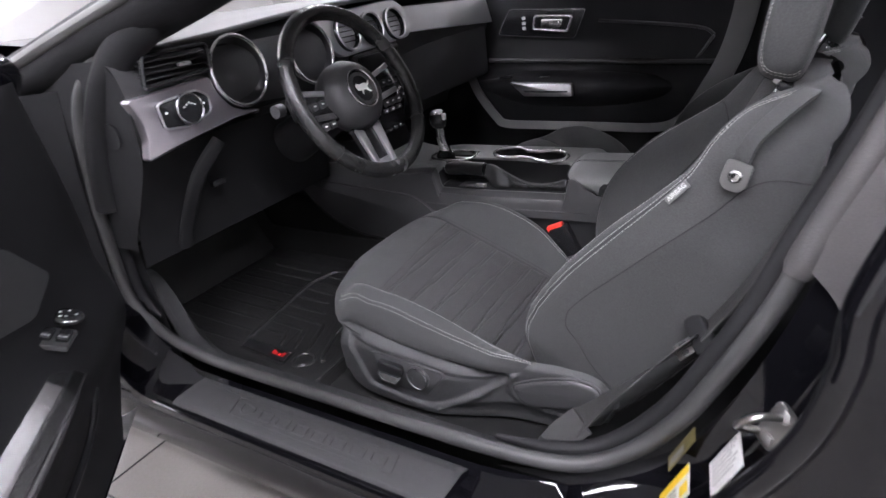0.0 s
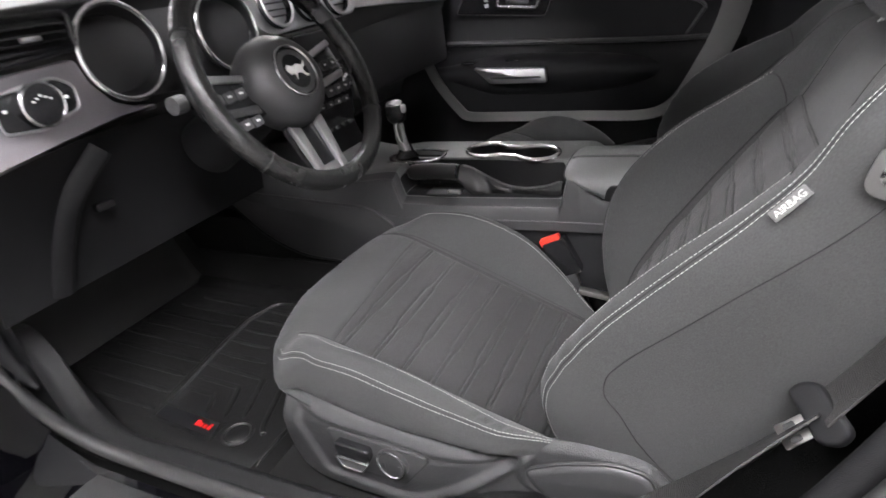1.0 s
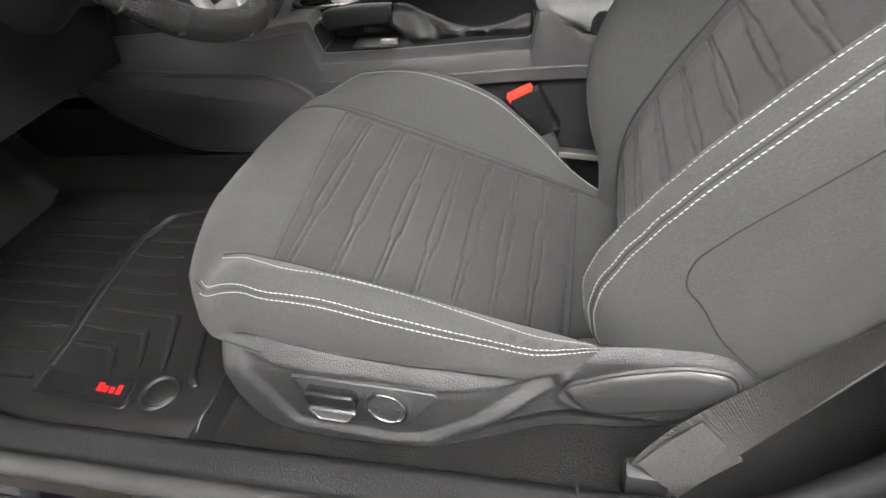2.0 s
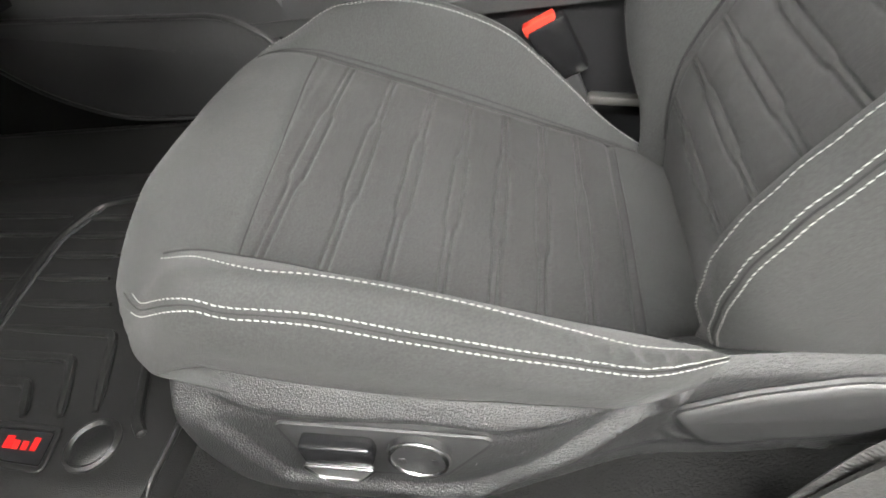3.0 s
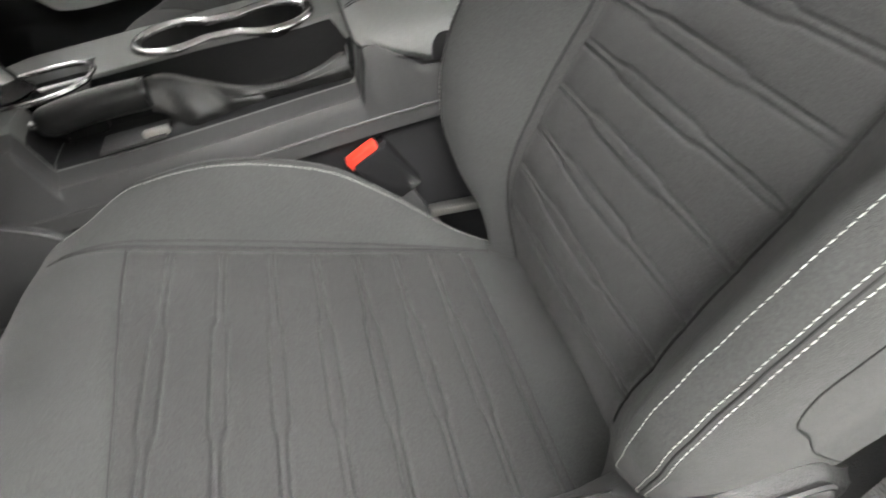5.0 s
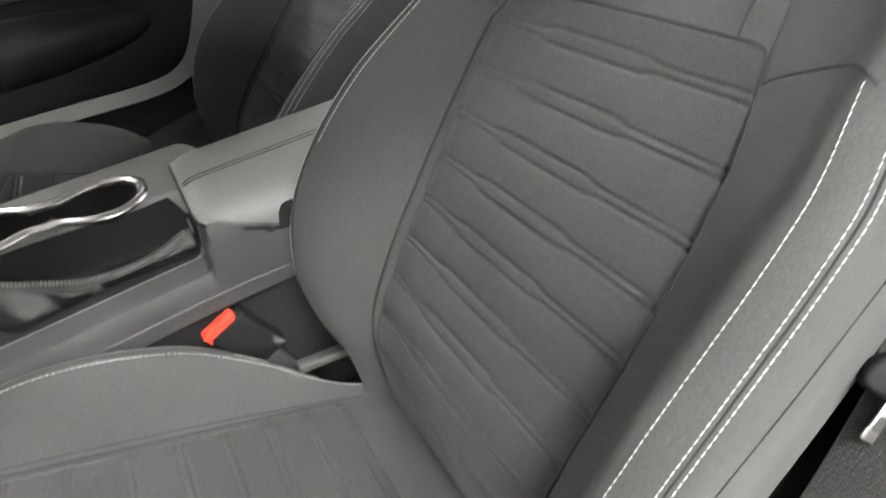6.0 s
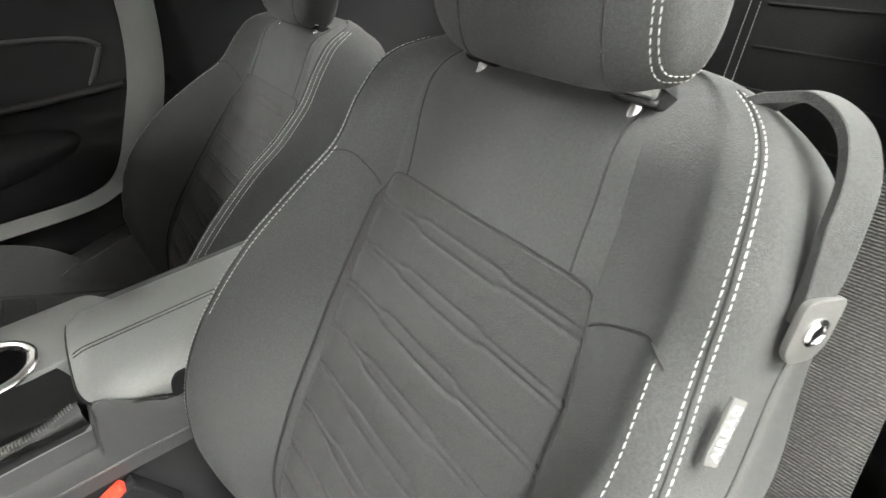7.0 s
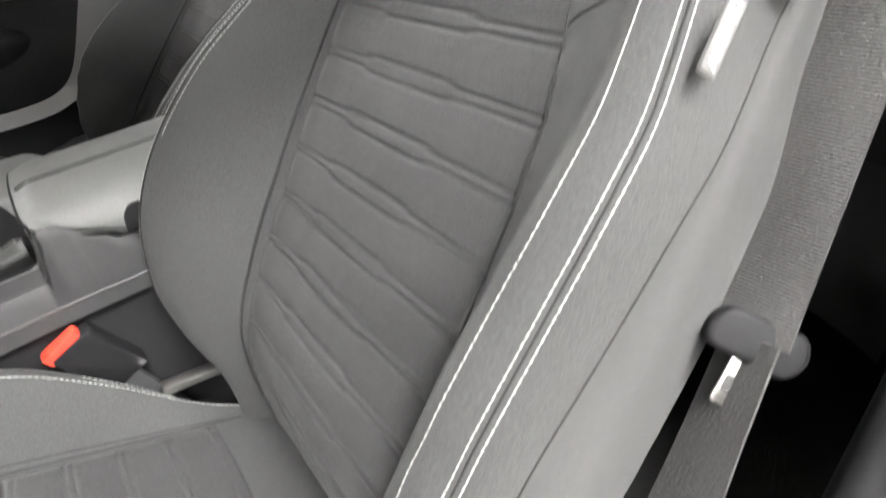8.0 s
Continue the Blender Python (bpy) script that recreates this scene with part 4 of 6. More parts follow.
raw("rear_side_trim", sheet(lambda x, z: Vector((x, -0.70 + 0.03 * ease(0.6, 1.1, z), z)), span(1.05, 1.62, 8), span(0.25, 1.16, 10)), DARK, car)

# rear bench
bench = thing("rear_seat", (1.3, 0, 0.27), "dark cloth rear bench with light stitching", "rear seat")
for cy in (-0.36, 0.34):
    raw("seat_cushion", sheet(lambda u, v: Vector((1.02 + 0.36 * v, cy + 0.31 * u, 0.46 - 0.05 * v - 0.04 * abs(u) ** 4 - 0.10 * max(0, 0.15 - v) ** 1.2 * 6)), span(-1, 1, 24), span(0, 1, 20)), FABRIC_DARK, bench)
    rear_back = lambda u, v: Vector((1.36 + 0.20 * v - 0.05 * (1 - abs(u) ** 4), cy + 0.31 * u, 0.40 + 0.48 * v - 0.05 * abs(u) ** 6 * v))
    bk = raw("seat_back", sheet(rear_back, span(-1, 1, 24), span(0, 1, 24)), FABRIC_DARK, bench)
    for u in (0.60, 0.66, -0.60, -0.66):
        pts = [rear_back(u, v) for v in span(0, 1, 60)]
        raw("stitching", stitches(pts, [Vector((-1, 0, 0.4))] * 60, high=0.0016), THREAD, bk)["kind"] = "stuff"
    for v in span(0.15, 0.9, 7):
        raw("seam", tube([rear_back(u, v) for u in span(-0.55, 0.55, 20)], 0.002, 6), SEAM, bk)

# striker and stickers on the rear jamb
striker = thing("door_striker", (0.872, -0.806, 0.545), "bright steel door striker loop on its plate", "door striker")
sm = facing((0.872, -0.806, 0.545), (-0.75, -0.58, 0.35), (0.3, 0, 0.95))
part("base_plate", prism(round_poly([(-0.016, -0.030), (0.015, -0.030), (0.020, 0.0), (0.015, 0.030), (-0.016, 0.030)], 0.010), 0, 0.006, sm, 0.0015), STEEL, striker)
raw("loop", tube([sm @ Vector(p) for p in smooth_path([(-0.012, -0.022, 0.0), (-0.014, -0.022, 0.03), (-0.008, -0.012, 0.042), (0.0, 0.008, 0.042), (0.004, 0.018, 0.03), (0.004, 0.018, 0.0)], 6)], 0.0048, 10, up=(0, 1, 0)), STEEL, striker)
for sy in (-0.018, 0.022):
    raw("bolt", lathe([(0.009, 0.004), (0.009, 0.010), (0.006, 0.012), (0, 0.012)], sm @ Matrix.Translation((0.006, sy, 0)), 6), STEEL, striker)


def sticker(at, normal, up, w, h, mats, label, paper=None):
    t = thing("sticker", at, label, "sticker", "jamb stickers")
    m = facing(at, normal, up)
    part("sheet", prism([(-w / 2, -h / 2), (w / 2, -h / 2), (w / 2, h / 2), (-w / 2, h / 2)], 0, 0.0012, m), paper or PAPER, t)
    if mats == "yellow":
        part("band", prism([(-w / 2, h * 0.22), (w / 2, h * 0.22), (w / 2, h / 2), (-w / 2, h / 2)], 0.0013, 0.0018, m), paper or YELLOW, t, "yellow warning band")
        part("mark", prism([(w * 0.2, -h * 0.35), (w * 0.45, -h * 0.35), (w * 0.45, 0), (w * 0.2, 0)], 0.0013, 0.0018, m), paper or YELLOW, t)
    for i in range(6):
        y = h * (0.10 - 0.09 * i) if mats == "yellow" else h * (0.38 - 0.13 * i)
        part("print_bar", prism([(-w * 0.42, y), (w * (0.1 if mats == "yellow" else 0.40 - 0.08 * (i % 3)), y), (w * (0.1 if mats == "yellow" else 0.40 - 0.08 * (i % 3)), y + h * 0.035), (-w * 0.42, y + h * 0.035)], 0.0013, 0.0017, m), INK, t)
    return t


sticker((0.824, -0.820, 0.479), (-0.91, -0.14, 0.44), (-0.14, 0.99, 0.0), 0.070, 0.056, "white", "white printed label on the black door jamb")
sticker((0.768, -0.824, 0.406), (-0.91, -0.14, 0.44), (-0.14, 0.99, 0.0), 0.078, 0.052, "yellow", "white label with a yellow warning band on the jamb")
# This one lies in shade, painted by the darker yellow.
sticker((0.768, -0.780, 0.446), (-0.91, -0.14, 0.44), (-0.14, 0.99, 0.0), 0.070, 0.026, "yellow", "small yellow label beside the door seal, darkened for its shade", SHADED_YELLOW)

# ---- seat belt ----
belt = thing("seat_belt", (0.56, -0.68, 0.27), "grey woven driver seat belt hanging from the pillar", "seat belt")
bp = smooth_path([(0.535, -0.70, 0.262), (0.548, -0.694, 0.30), (0.565, -0.690, 0.325), (0.60, -0.684, 0.366), (0.69, -0.668, 0.468), (0.768, -0.652, 0.552)], 8)
turn_by = [Vector((-0.25, -1, 0.3)).lerp(Vector((-0.64, 0.42, 0.48)), ease(0.2, 1.0, i / (len(bp) - 1))) for i in range(len(bp))]
raw("lower_webbing", band(bp, turn_by, 0.048, 0.0022), BELT, belt)
raw("webbing_fold", band(smooth_path([(0.548, -0.703, 0.302), (0.572, -0.697, 0.334), (0.60, -0.692, 0.366)], 4), [(-0.25, -1, 0.3)] * 9, 0.05, 0.005), BELT, belt, "sewn double fold of webbing")
bp2 = smooth_path([(0.768, -0.652, 0.552), (0.825, -0.640, 0.650), (0.892, -0.628, 0.80), (0.965, -0.61, 0.98), (1.02, -0.60, 1.12)], 8)
raw("upper_webbing", band(bp2, [(-0.88, -0.05, 0.45)] * len(bp2), 0.048, 0.0022), BELT, belt)
tm = facing((0.769, -0.658, 0.549), (-0.52, -0.62, 0.55), (0.65, 0, 0.76))
tongue = part("tongue_grip", prism(round_poly([(-0.036, -0.014), (0.022, -0.016), (0.031, 0.002), (0.024, 0.018), (-0.030, 0.016), (-0.038, 0.002)], 0.010), -0.008, 0.009, tm, 0.005, 3), BLACK, belt, "black plastic tongue grip")
for sx in (-0.007, 0.007):
    part("tongue_prong", prism(round_poly([(sx - 0.0055, -0.014), (sx + 0.0055, -0.014), (sx + 0.0055, -0.044), (sx - 0.0055, -0.044)], 0.004), -0.0014, 0.0014, tm, 0.0006), STEEL, belt, "bright steel tongue")
    part("tongue_slot", prism(round_poly([(sx - 0.003, -0.026), (sx + 0.003, -0.026), (sx + 0.003, -0.038), (sx - 0.003, -0.038)], 0.002), -0.0018, 0.0018, tm), DARK, belt)
part("tongue_bridge", prism(round_poly([(-0.013, -0.036), (0.013, -0.036), (0.013, -0.047), (-0.013, -0.047)], 0.003), -0.0012, 0.0012, tm, 0.0005), STEEL, belt)
part("anchor_cover", box((0.54, -0.69, 0.275), (0.05, 0.03, 0.05), 0.01), DARK, belt)

buckle = thing("belt_buckle", (0.38, -0.15, 0.30), "black seat belt buckle with a red release button", "belt buckle")
part("body", box((0.382, -0.142, 0.425), (0.052, 0.026, 0.085), 0.005, Euler((radians(4), radians(-24), 0)).to_matrix()), SMOOTH, buckle)
part("release_button", box((0.3585, -0.146, 0.461), (0.044, 0.017, 0.016), 0.003, Euler((radians(4), radians(-24), 0)).to_matrix()), RED, buckle, "red release button")
part("anchor_bar", box((0.462, -0.172, 0.360), (0.085, 0.018, 0.012), 0.003, Euler((0, radians(8), 0)).to_matrix()), STEEL, buckle, "bright steel anchor bar")
part("stalk", box((0.405, -0.145, 0.35), (0.035, 0.012, 0.12), 0.004, Euler((0, radians(-20), 0)).to_matrix()), DARK, buckle)

# ---- floor mat ----
mat = thing("floor_mat", (-0.2, -0.45, 0.27), "black moulded rubber floor mat with raised ribs", "floor mat")
mz = lambda x, y: 0.276 + 0.45 * (max(0.0, -0.66 - x) / 0.20) ** 1.25 - 0.010 * ease(-0.688, -0.712, y) + 0.012 * ease(-0.22, -0.19, y)
raw("tray", sheet(lambda x, y: Vector((x, y, mz(x, y))), span(-0.76, -0.012, 70), span(-0.712, -0.18, 50)), MAT, mat)
raw("tray_wall", sheet(lambda s, k: Vector((-0.012 + 0.012 * s, -0.712 + 0.532 * k, 0.281 - 0.03 * s)), span(0, 1, 3), span(0, 1, 12)), MAT, mat)
raw("tray_wall", sheet(lambda s, k: Vector((-0.76 + 0.75 * k, -0.712 - 0.006 * s, mz(-0.76 + 0.75 * k, -0.712) - 0.04 * s)), span(0, 1, 3), span(0, 1, 30)), MAT, mat)
raw("tray_wall", sheet(lambda s, x: Vector((x, -0.18 + 0.018 * s, mz(x, -0.18) + 0.075 * s)), span(0, 1, 4), span(-0.76, -0.012, 24)), MAT, mat)
raw("tray_rim", tube([(x, -0.162, mz(x, -0.18) + 0.075) for x in span(-0.76, -0.012, 24)], 0.003, 8), MAT, mat)
raw("tray_rim", tube([(-0.012, y, mz(-0.012, y) + 0.001) for y in span(-0.712, -0.18, 20)], 0.004, 8), MAT, mat)


def rib(knots, r=0.0062, bend=0.012):
    """A raised bar over the mat through corner points."""
    q = [Vector((x, y, 0)) for x, y in knots]
    pts = [q[0]]
    for i in range(1, len(q) - 1):
        a, c = (q[i - 1] - q[i]).normalized(), (q[i + 1] - q[i]).normalized()
        for k in range(5):
            t = k / 4
            pts.append((q[i] + a * bend) * (1 - t) ** 2 + q[i] * 2 * t * (1 - t) + (q[i] + c * bend) * t * t)
    pts.append(q[-1])
    fine_ = []
    for p0, p1 in zip(pts, pts[1:]):
        fine_ += [p0.lerp(p1, k / 4) for k in range(4)]
    fine_.append(pts[-1])
    return raw("rib", tube([(p.x, p.y, mz(p.x, p.y) + 0.0026) for p in fine_], lambda t: r * min(1.0, 0.5 + 20 * min(t, 1 - t)), 8, flat=0.85), MAT, mat)


edge_ = [(-0.10, -0.222), (-0.263, -0.232), (-0.335, -0.248), (-0.362, -0.33), (-0.350, -0.445), (-0.330, -0.55), (-0.316, -0.635)]
rib(edge_, 0.0066, 0.02)
raw("groove", tube([(x + 0.011, y, mz(x, y) + 0.0002) for x, y in edge_[2:]], 0.0025, 6), DARK, mat)
for i, y in enumerate((-0.268, -0.312, -0.357, -0.402, -0.447, -0.492, -0.540, -0.590, -0.640)):
    rib([(-0.372 + 0.006 * i, y - 0.004), (-0.47, y), (-0.55, y + 0.003), (-0.53 - 0.13 * math.sin(math.pi * (i + 1) / 10), y + 0.006)])
for x0, x1, y in ((-0.33, -0.20, -0.285), (-0.34, -0.225, -0.325), (-0.34, -0.232, -0.367), (-0.335, -0.220, -0.412), (-0.33, -0.190, -0.459)):
    rib([(x0, y + 0.004), (x1, y)])
rib([(-0.322, -0.496), (-0.156, -0.506), (-0.116, -0.612)])
rib([(-0.312, -0.537), (-0.189, -0.543), (-0.156, -0.618)])
rib([(-0.305, -0.573), (-0.225, -0.577), (-0.202, -0.620)])
rib([(-0.112, -0.44), (-0.095, -0.527), (-0.061, -0.622), (-0.046, -0.636)])
rib([(-0.16, -0.30), (-0.10, -0.32), (-0.085, -0.42)])
tagp = round_poly([(-0.310, -0.624), (-0.143, -0.634), (-0.137, -0.678), (-0.306, -0.664)], 0.006)
raw("badge_frame", tube([(x, y, 0.279) for x, y in tagp], 0.0035, 8, closed=True, flat=0.7), MAT, mat)
part("badge", prism(round_poly([(-0.305, -0.628), (-0.148, -0.638), (-0.142, -0.673), (-0.301, -0.660)], 0.004), 0.277, 0.279, None), SMOOTH, mat, "glossy black badge")
for i, (lw, lh) in enumerate(((0.010, 0.014), (0.008, 0.010), (0.008, 0.010), (0.008, 0.015))):
    x0 = -0.199 + i * 0.0115
    part("badge_bar", prism([(x0, -0.656 - i * 0.0008), (x0 + lw, -0.6565 - i * 0.0008), (x0 + lw - 0.002, -0.6565 + lh - i * 0.0008), (x0 - 0.002, -0.656 + lh - i * 0.0008)], 0.2792, 0.2798), REDINK, mat, "red printed bar")
raw("fixing_disc", lathe([(0.030, 0.0), (0.030, 0.004), (0.026, 0.006), (0.022, 0.003), (0.019, 0.005), (0.0, 0.005)], Matrix.Translation((-0.097, -0.648, 0.275)), 32), MAT, mat, "round rubber fixing")

# ---- pedals ----
for py, pw, nm, lab in ((-0.525, 0.085, "brake_pedal", "black rubber brake pedal with ridges"), (-0.435, 0.05, "throttle_pedal", "black throttle pedal with bright studs")):
    pd = thing(nm, (-0.49, py, 0.55), lab, "pedal")
    turn = Euler((0, radians(-55), 0)).to_matrix()
    part("pad", box((-0.493, py, 0.565), (0.06, pw, 0.014), 0.004, turn), RUBBER, pd)
    for i in range(4):
        part("tread", box((-0.485, py + pw * (-0.36 + 0.24 * i), 0.571), (0.05, pw * 0.10, 0.006), 0.002, turn), STRIP, pd)
    raw("arm", tube([(-0.50, py, 0.575), (-0.54, py, 0.66), (-0.56, py, 0.78)], 0.009, 8, up=(0, 1, 0)), DARK, pd)


# ---- centre console ----
console = thing("centre_console", (0.1, -0.02, 0.25), "dark grey plastic centre console with a handbrake tray", "centre console")


def tray(x, y):
    """How far the handbrake tray is sunk at a place, 0 to 1."""
    ends = ease(0.012, 0.028, x) * ease(0.394, 0.376, x)
    far = ease(-0.040 - 0.018 * ease(0.2, 0.36, x), -0.062 - 0.018 * ease(0.2, 0.36, x), y)
    return ends * far


def cup_half(x):
    """Half the width of the double cup holder at x."""
    p = 0.045 ** 2 - (x - 0.179) ** 2
    q = 0.0455 ** 2 - (x - 0.3005) ** 2
    w = max(math.sqrt(max(p, 0.0)), math.sqrt(max(q, 0.0)))
    return math.sqrt(w * w + 0.0268 ** 2 * ease(0.19, 0.225, x) * ease(0.292, 0.258, x) * max(0.0, 1 - w / 0.046))


def cup_mid(x):
    return 0.008 - 0.020 * (x - 0.179) / 0.123


def cup_gap(x, y):
    return abs(y - cup_mid(x)) - cup_half(x) if 0.134 < x < 0.345 else 0.1


def console_top(x, y):
    z = 0.600 - 0.012 * ease(0.0, -0.12, x) + 0.03 * ease(-0.05, -0.28, x)
    z -= 0.030 * ease(-0.105, -0.150, y) ** 1.6 * 0.5 + 0.03 * ease(0.075, 0.115, y) ** 1.6
    z -= 0.056 * tray(x, y)
    s = max(abs(x - 0.018) / 0.062, abs(y + 0.03) / 0.045)
    z -= 0.016 * ease(1.0, 0.92, s)
    return min(z, 0.600 - 0.056 * ease(0.395, 0.465, x))


xs, ys = span(-0.42, 0.42, 211) + span(0.43, 0.80, 16), span(-0.128, 0.105, 84)
pull_in = lambda x, y: y + 0.016 * ease(0.1, 0.42, x) * ease(0.02, -0.14, y)
top_v, top_f = sheet(lambda x, y: Vector((x, pull_in(x, y), console_top(x, y))), xs, ys)
top_f = [q for q in top_f if cup_gap(sum(top_v[i].x for i in q) / 4, sum(top_v[i].y for i in q) / 4) > -0.005]
# The top gets the sheen-paled plastic; rim and driver's side stay satin black.
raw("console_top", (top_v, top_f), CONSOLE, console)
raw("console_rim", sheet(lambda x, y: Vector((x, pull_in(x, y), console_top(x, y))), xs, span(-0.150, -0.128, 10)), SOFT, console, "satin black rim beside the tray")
tray_far = lambda x: -0.044 - 0.018 * ease(0.2, 0.36, x)


def liner_pt(k, u):
    """The tray's lining: k rearwards, u from the near edge to the far one, with rounded rear corners."""
    x = 0.018 + (0.3885 - 0.018) * k
    y = -0.127 + (tray_far(x) + 0.127) * u
    x -= 0.020 * k ** 8 * abs(2 * u - 1) ** 3
    return Vector((x, pull_in(x, y), console_top(x, y) + 0.0009))


raw("tray_liner", sheet(liner_pt, [1 - (1 - i / 60) ** 1.5 for i in range(61)], span(0, 1, 50)), BLACK, console, "black liner of the handbrake tray")
side_z = [(0.0, 0.0), (0.004, -0.012), (0.004, -0.07), (-0.003, -0.074)]
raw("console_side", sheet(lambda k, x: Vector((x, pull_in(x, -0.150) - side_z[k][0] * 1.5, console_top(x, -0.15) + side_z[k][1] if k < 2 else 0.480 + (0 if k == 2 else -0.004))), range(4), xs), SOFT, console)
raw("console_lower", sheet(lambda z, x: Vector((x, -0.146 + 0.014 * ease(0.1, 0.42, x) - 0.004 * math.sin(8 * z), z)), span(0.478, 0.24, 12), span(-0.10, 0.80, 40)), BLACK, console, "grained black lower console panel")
raw("console_side", sheet(lambda z, x: Vector((x, 0.105 + 0.01 * math.sin(6 * z), z)), span(0.575, 0.24, 10), span(-0.30, 0.80, 20)), CONSOLE, console)
raw("side_line", tube([(x, pull_in(x, -0.150) - 0.0062, 0.500) for x in span(-0.05, 0.8, 40)], 0.0018, 6), DARK, console)
# knee panel with its rounded end, ahead of the seat
raw("tunnel_carpet", sheet(lambda x, z: Vector((x, -0.150 - 0.02 * ease(0.35, 0.25, z), z)), span(-0.80, 0.0, 12), span(0.24, 0.49, 8)), CARPET, console, "black carpet on the tunnel")
knee = round_poly([(-0.10, 0.372), (-0.005, 0.40), (0.016, 0.470), (-0.05, 0.520), (-0.25, 0.534), (-0.52, 0.552), (-0.39, 0.43), (-0.28, 0.380)], 0.05, 8)
part("knee_panel", prism(knee, -0.168, -0.12, XZ, 0.008, 3), SOFT, console, "soft black knee panel")
raw("knee_line", tube([(x, -0.1675, z) for x, z in knee], 0.0032, 6, closed=True, up=(0, 1, 0)), DARK, console)
part("tunnel_top", prism(round_poly([(-0.62, 0.46), (-0.08, 0.44), (-0.06, 0.51), (-0.30, 0.545), (-0.62, 0.62)], 0.03), -0.150, 0.11, XZ, 0.01, 3), SOFT, console)

# chrome double cup holder
ring = []
for i in range(160):
    a = 2 * math.pi * i / 160
    x = 0.2395 - 0.1055 * math.cos(a)
    ring.append(Vector((x, cup_mid(x) + math.copysign(cup_half(x), math.sin(a)), 0.6025)))
for _ in range(3):
    ring = [(ring[i - 1] + ring[i] * 2 + ring[(i + 1) % 160]) / 4 for i in range(160)]
centre_ = Vector((0.241, -0.002, 0.6025))
cups = raw("cup_holder_ring", tube([p + (p - centre_).normalized() * 0.003 for p in ring], 0.0066, 10, closed=True, flat=0.75), CHROME, console, "chrome double cup holder ring")
well = lambda i, k: Vector((ring[i].x, ring[i].y, 0)).lerp(Vector((0.179 if ring[i].x < 0.241 else 0.302, 0.008 if ring[i].x < 0.241 else -0.012, 0)), (0, 0.12, 0.26, 0.36, 1.0)[k]) + Vector((0, 0, (0.602, 0.585, 0.562, 0.552, 0.551)[k]))
raw("cup_well", sheet(well, range(160), range(5), close=True), BLACK, console, "dark cup wells")
part("cup_bridge", box((0.241, -0.002, 0.588), (0.012, 0.05, 0.010), 0.004), CHROME, cups, "chrome bridge between the cups")
gate = thing("gear_selector", (0.015, -0.03, 0.585), "chrome and leather gear selector in a chrome gate", "gear lever")
oval = [(0.018 + 0.066 * math.copysign(abs(math.cos(a)) ** 0.8, math.cos(a)), -0.030 + 0.047 * math.copysign(abs(math.sin(a)) ** 0.8, math.sin(a)), 0.600) for a in [2 * math.pi * i / 64 for i in range(64)]]
raw("gate_ring", tube(oval, 0.0042, 8, closed=True, flat=0.8), CHROME, gate)
part("gate_plate", prism([(x, y) for x, y, _ in oval], 0.580, 0.588), SMOOTH, gate, "glossy black gate plate")
part("gate_slot", box((0.03, -0.012, 0.5885), (0.07, 0.008, 0.003), 0.001), SATIN, gate)
raw("boot", lathe([(0.032, 0), (0.024, 0.012), (0.028, 0.016), (0.018, 0.028), (0.013, 0.045)], Matrix.Translation((-0.008, -0.036, 0.586)), 20), LEATHER, gate, "gathered leather boot")
shaft = smooth_path([(-0.006, -0.037, 0.615), (-0.012, -0.042, 0.65), (-0.012, -0.044, 0.69)], 6)
raw("shaft", tube(shaft, lambda t: 0.0150 - 0.003 * t, 16, up=(0, 1, 0)), POLISHED, gate, "polished chrome shaft")
raw("shaft_inlay", tube([p + Vector((0.004, -0.008, 0)) for p in shaft], 0.005, 10, up=(0, 1, 0)), DARK, gate)
km = Matrix.Translation((-0.013, -0.046, 0.708)) @ Euler((0, radians(-6), 0)).to_matrix().to_4x4()
raw("knob", ([km @ Vector((v.x * 1.25, v.y * 0.9, v.z)) for v in lathe([(0.010, -0.026), (0.018, -0.018), (0.0215, -0.004), (0.0205, 0.010), (0.018, 0.016)], Matrix(), 28)[0]], lathe([(0.010, -0.026), (0.018, -0.018), (0.0215, -0.004), (0.0205, 0.010), (0.018, 0.016)], Matrix(), 28)[1]), LEATHER, gate, "black leather knob")
cap = lathe([(0.0185, 0.0155), (0.0175, 0.021), (0.012, 0.026), (0.0, 0.028)], Matrix(), 28)
raw("knob_cap", ([km @ Vector((v.x * 1.25, v.y * 0.9, v.z)) for v in cap[0]], cap[1]), CHROME, gate, "chrome cap")
part("release_button", box(km @ Vector((0.024, -0.004, 0.006)), (0.008, 0.014, 0.018), 0.003), SATIN, gate)

brake = thing("handbrake", (0.2, -0.105, 0.525), "leather handbrake lever with a gathered boot", "handbrake")
hb = smooth_path([(0.036, -0.110, 0.588), (0.05, -0.110, 0.589), (0.10, -0.109, 0.592), (0.155, -0.108, 0.590)], 8)
raw("grip", tube(hb, lambda t: 0.0125 + 0.005 * math.sin(min(1, t * 2.2) * 1.57) , 16, up=(0, 1, 0)), BOOT, brake)
raw("collar", tube([(0.152, -0.108, 0.590), (0.158, -0.108, 0.590)], 0.0178, 16, up=(0, 1, 0)), SMOOTH, brake)
raw("button", tube([(0.026, -0.110, 0.588), (0.040, -0.110, 0.588)], 0.0062, 14, up=(0, 1, 0)), CHROME, brake, "chrome push button")


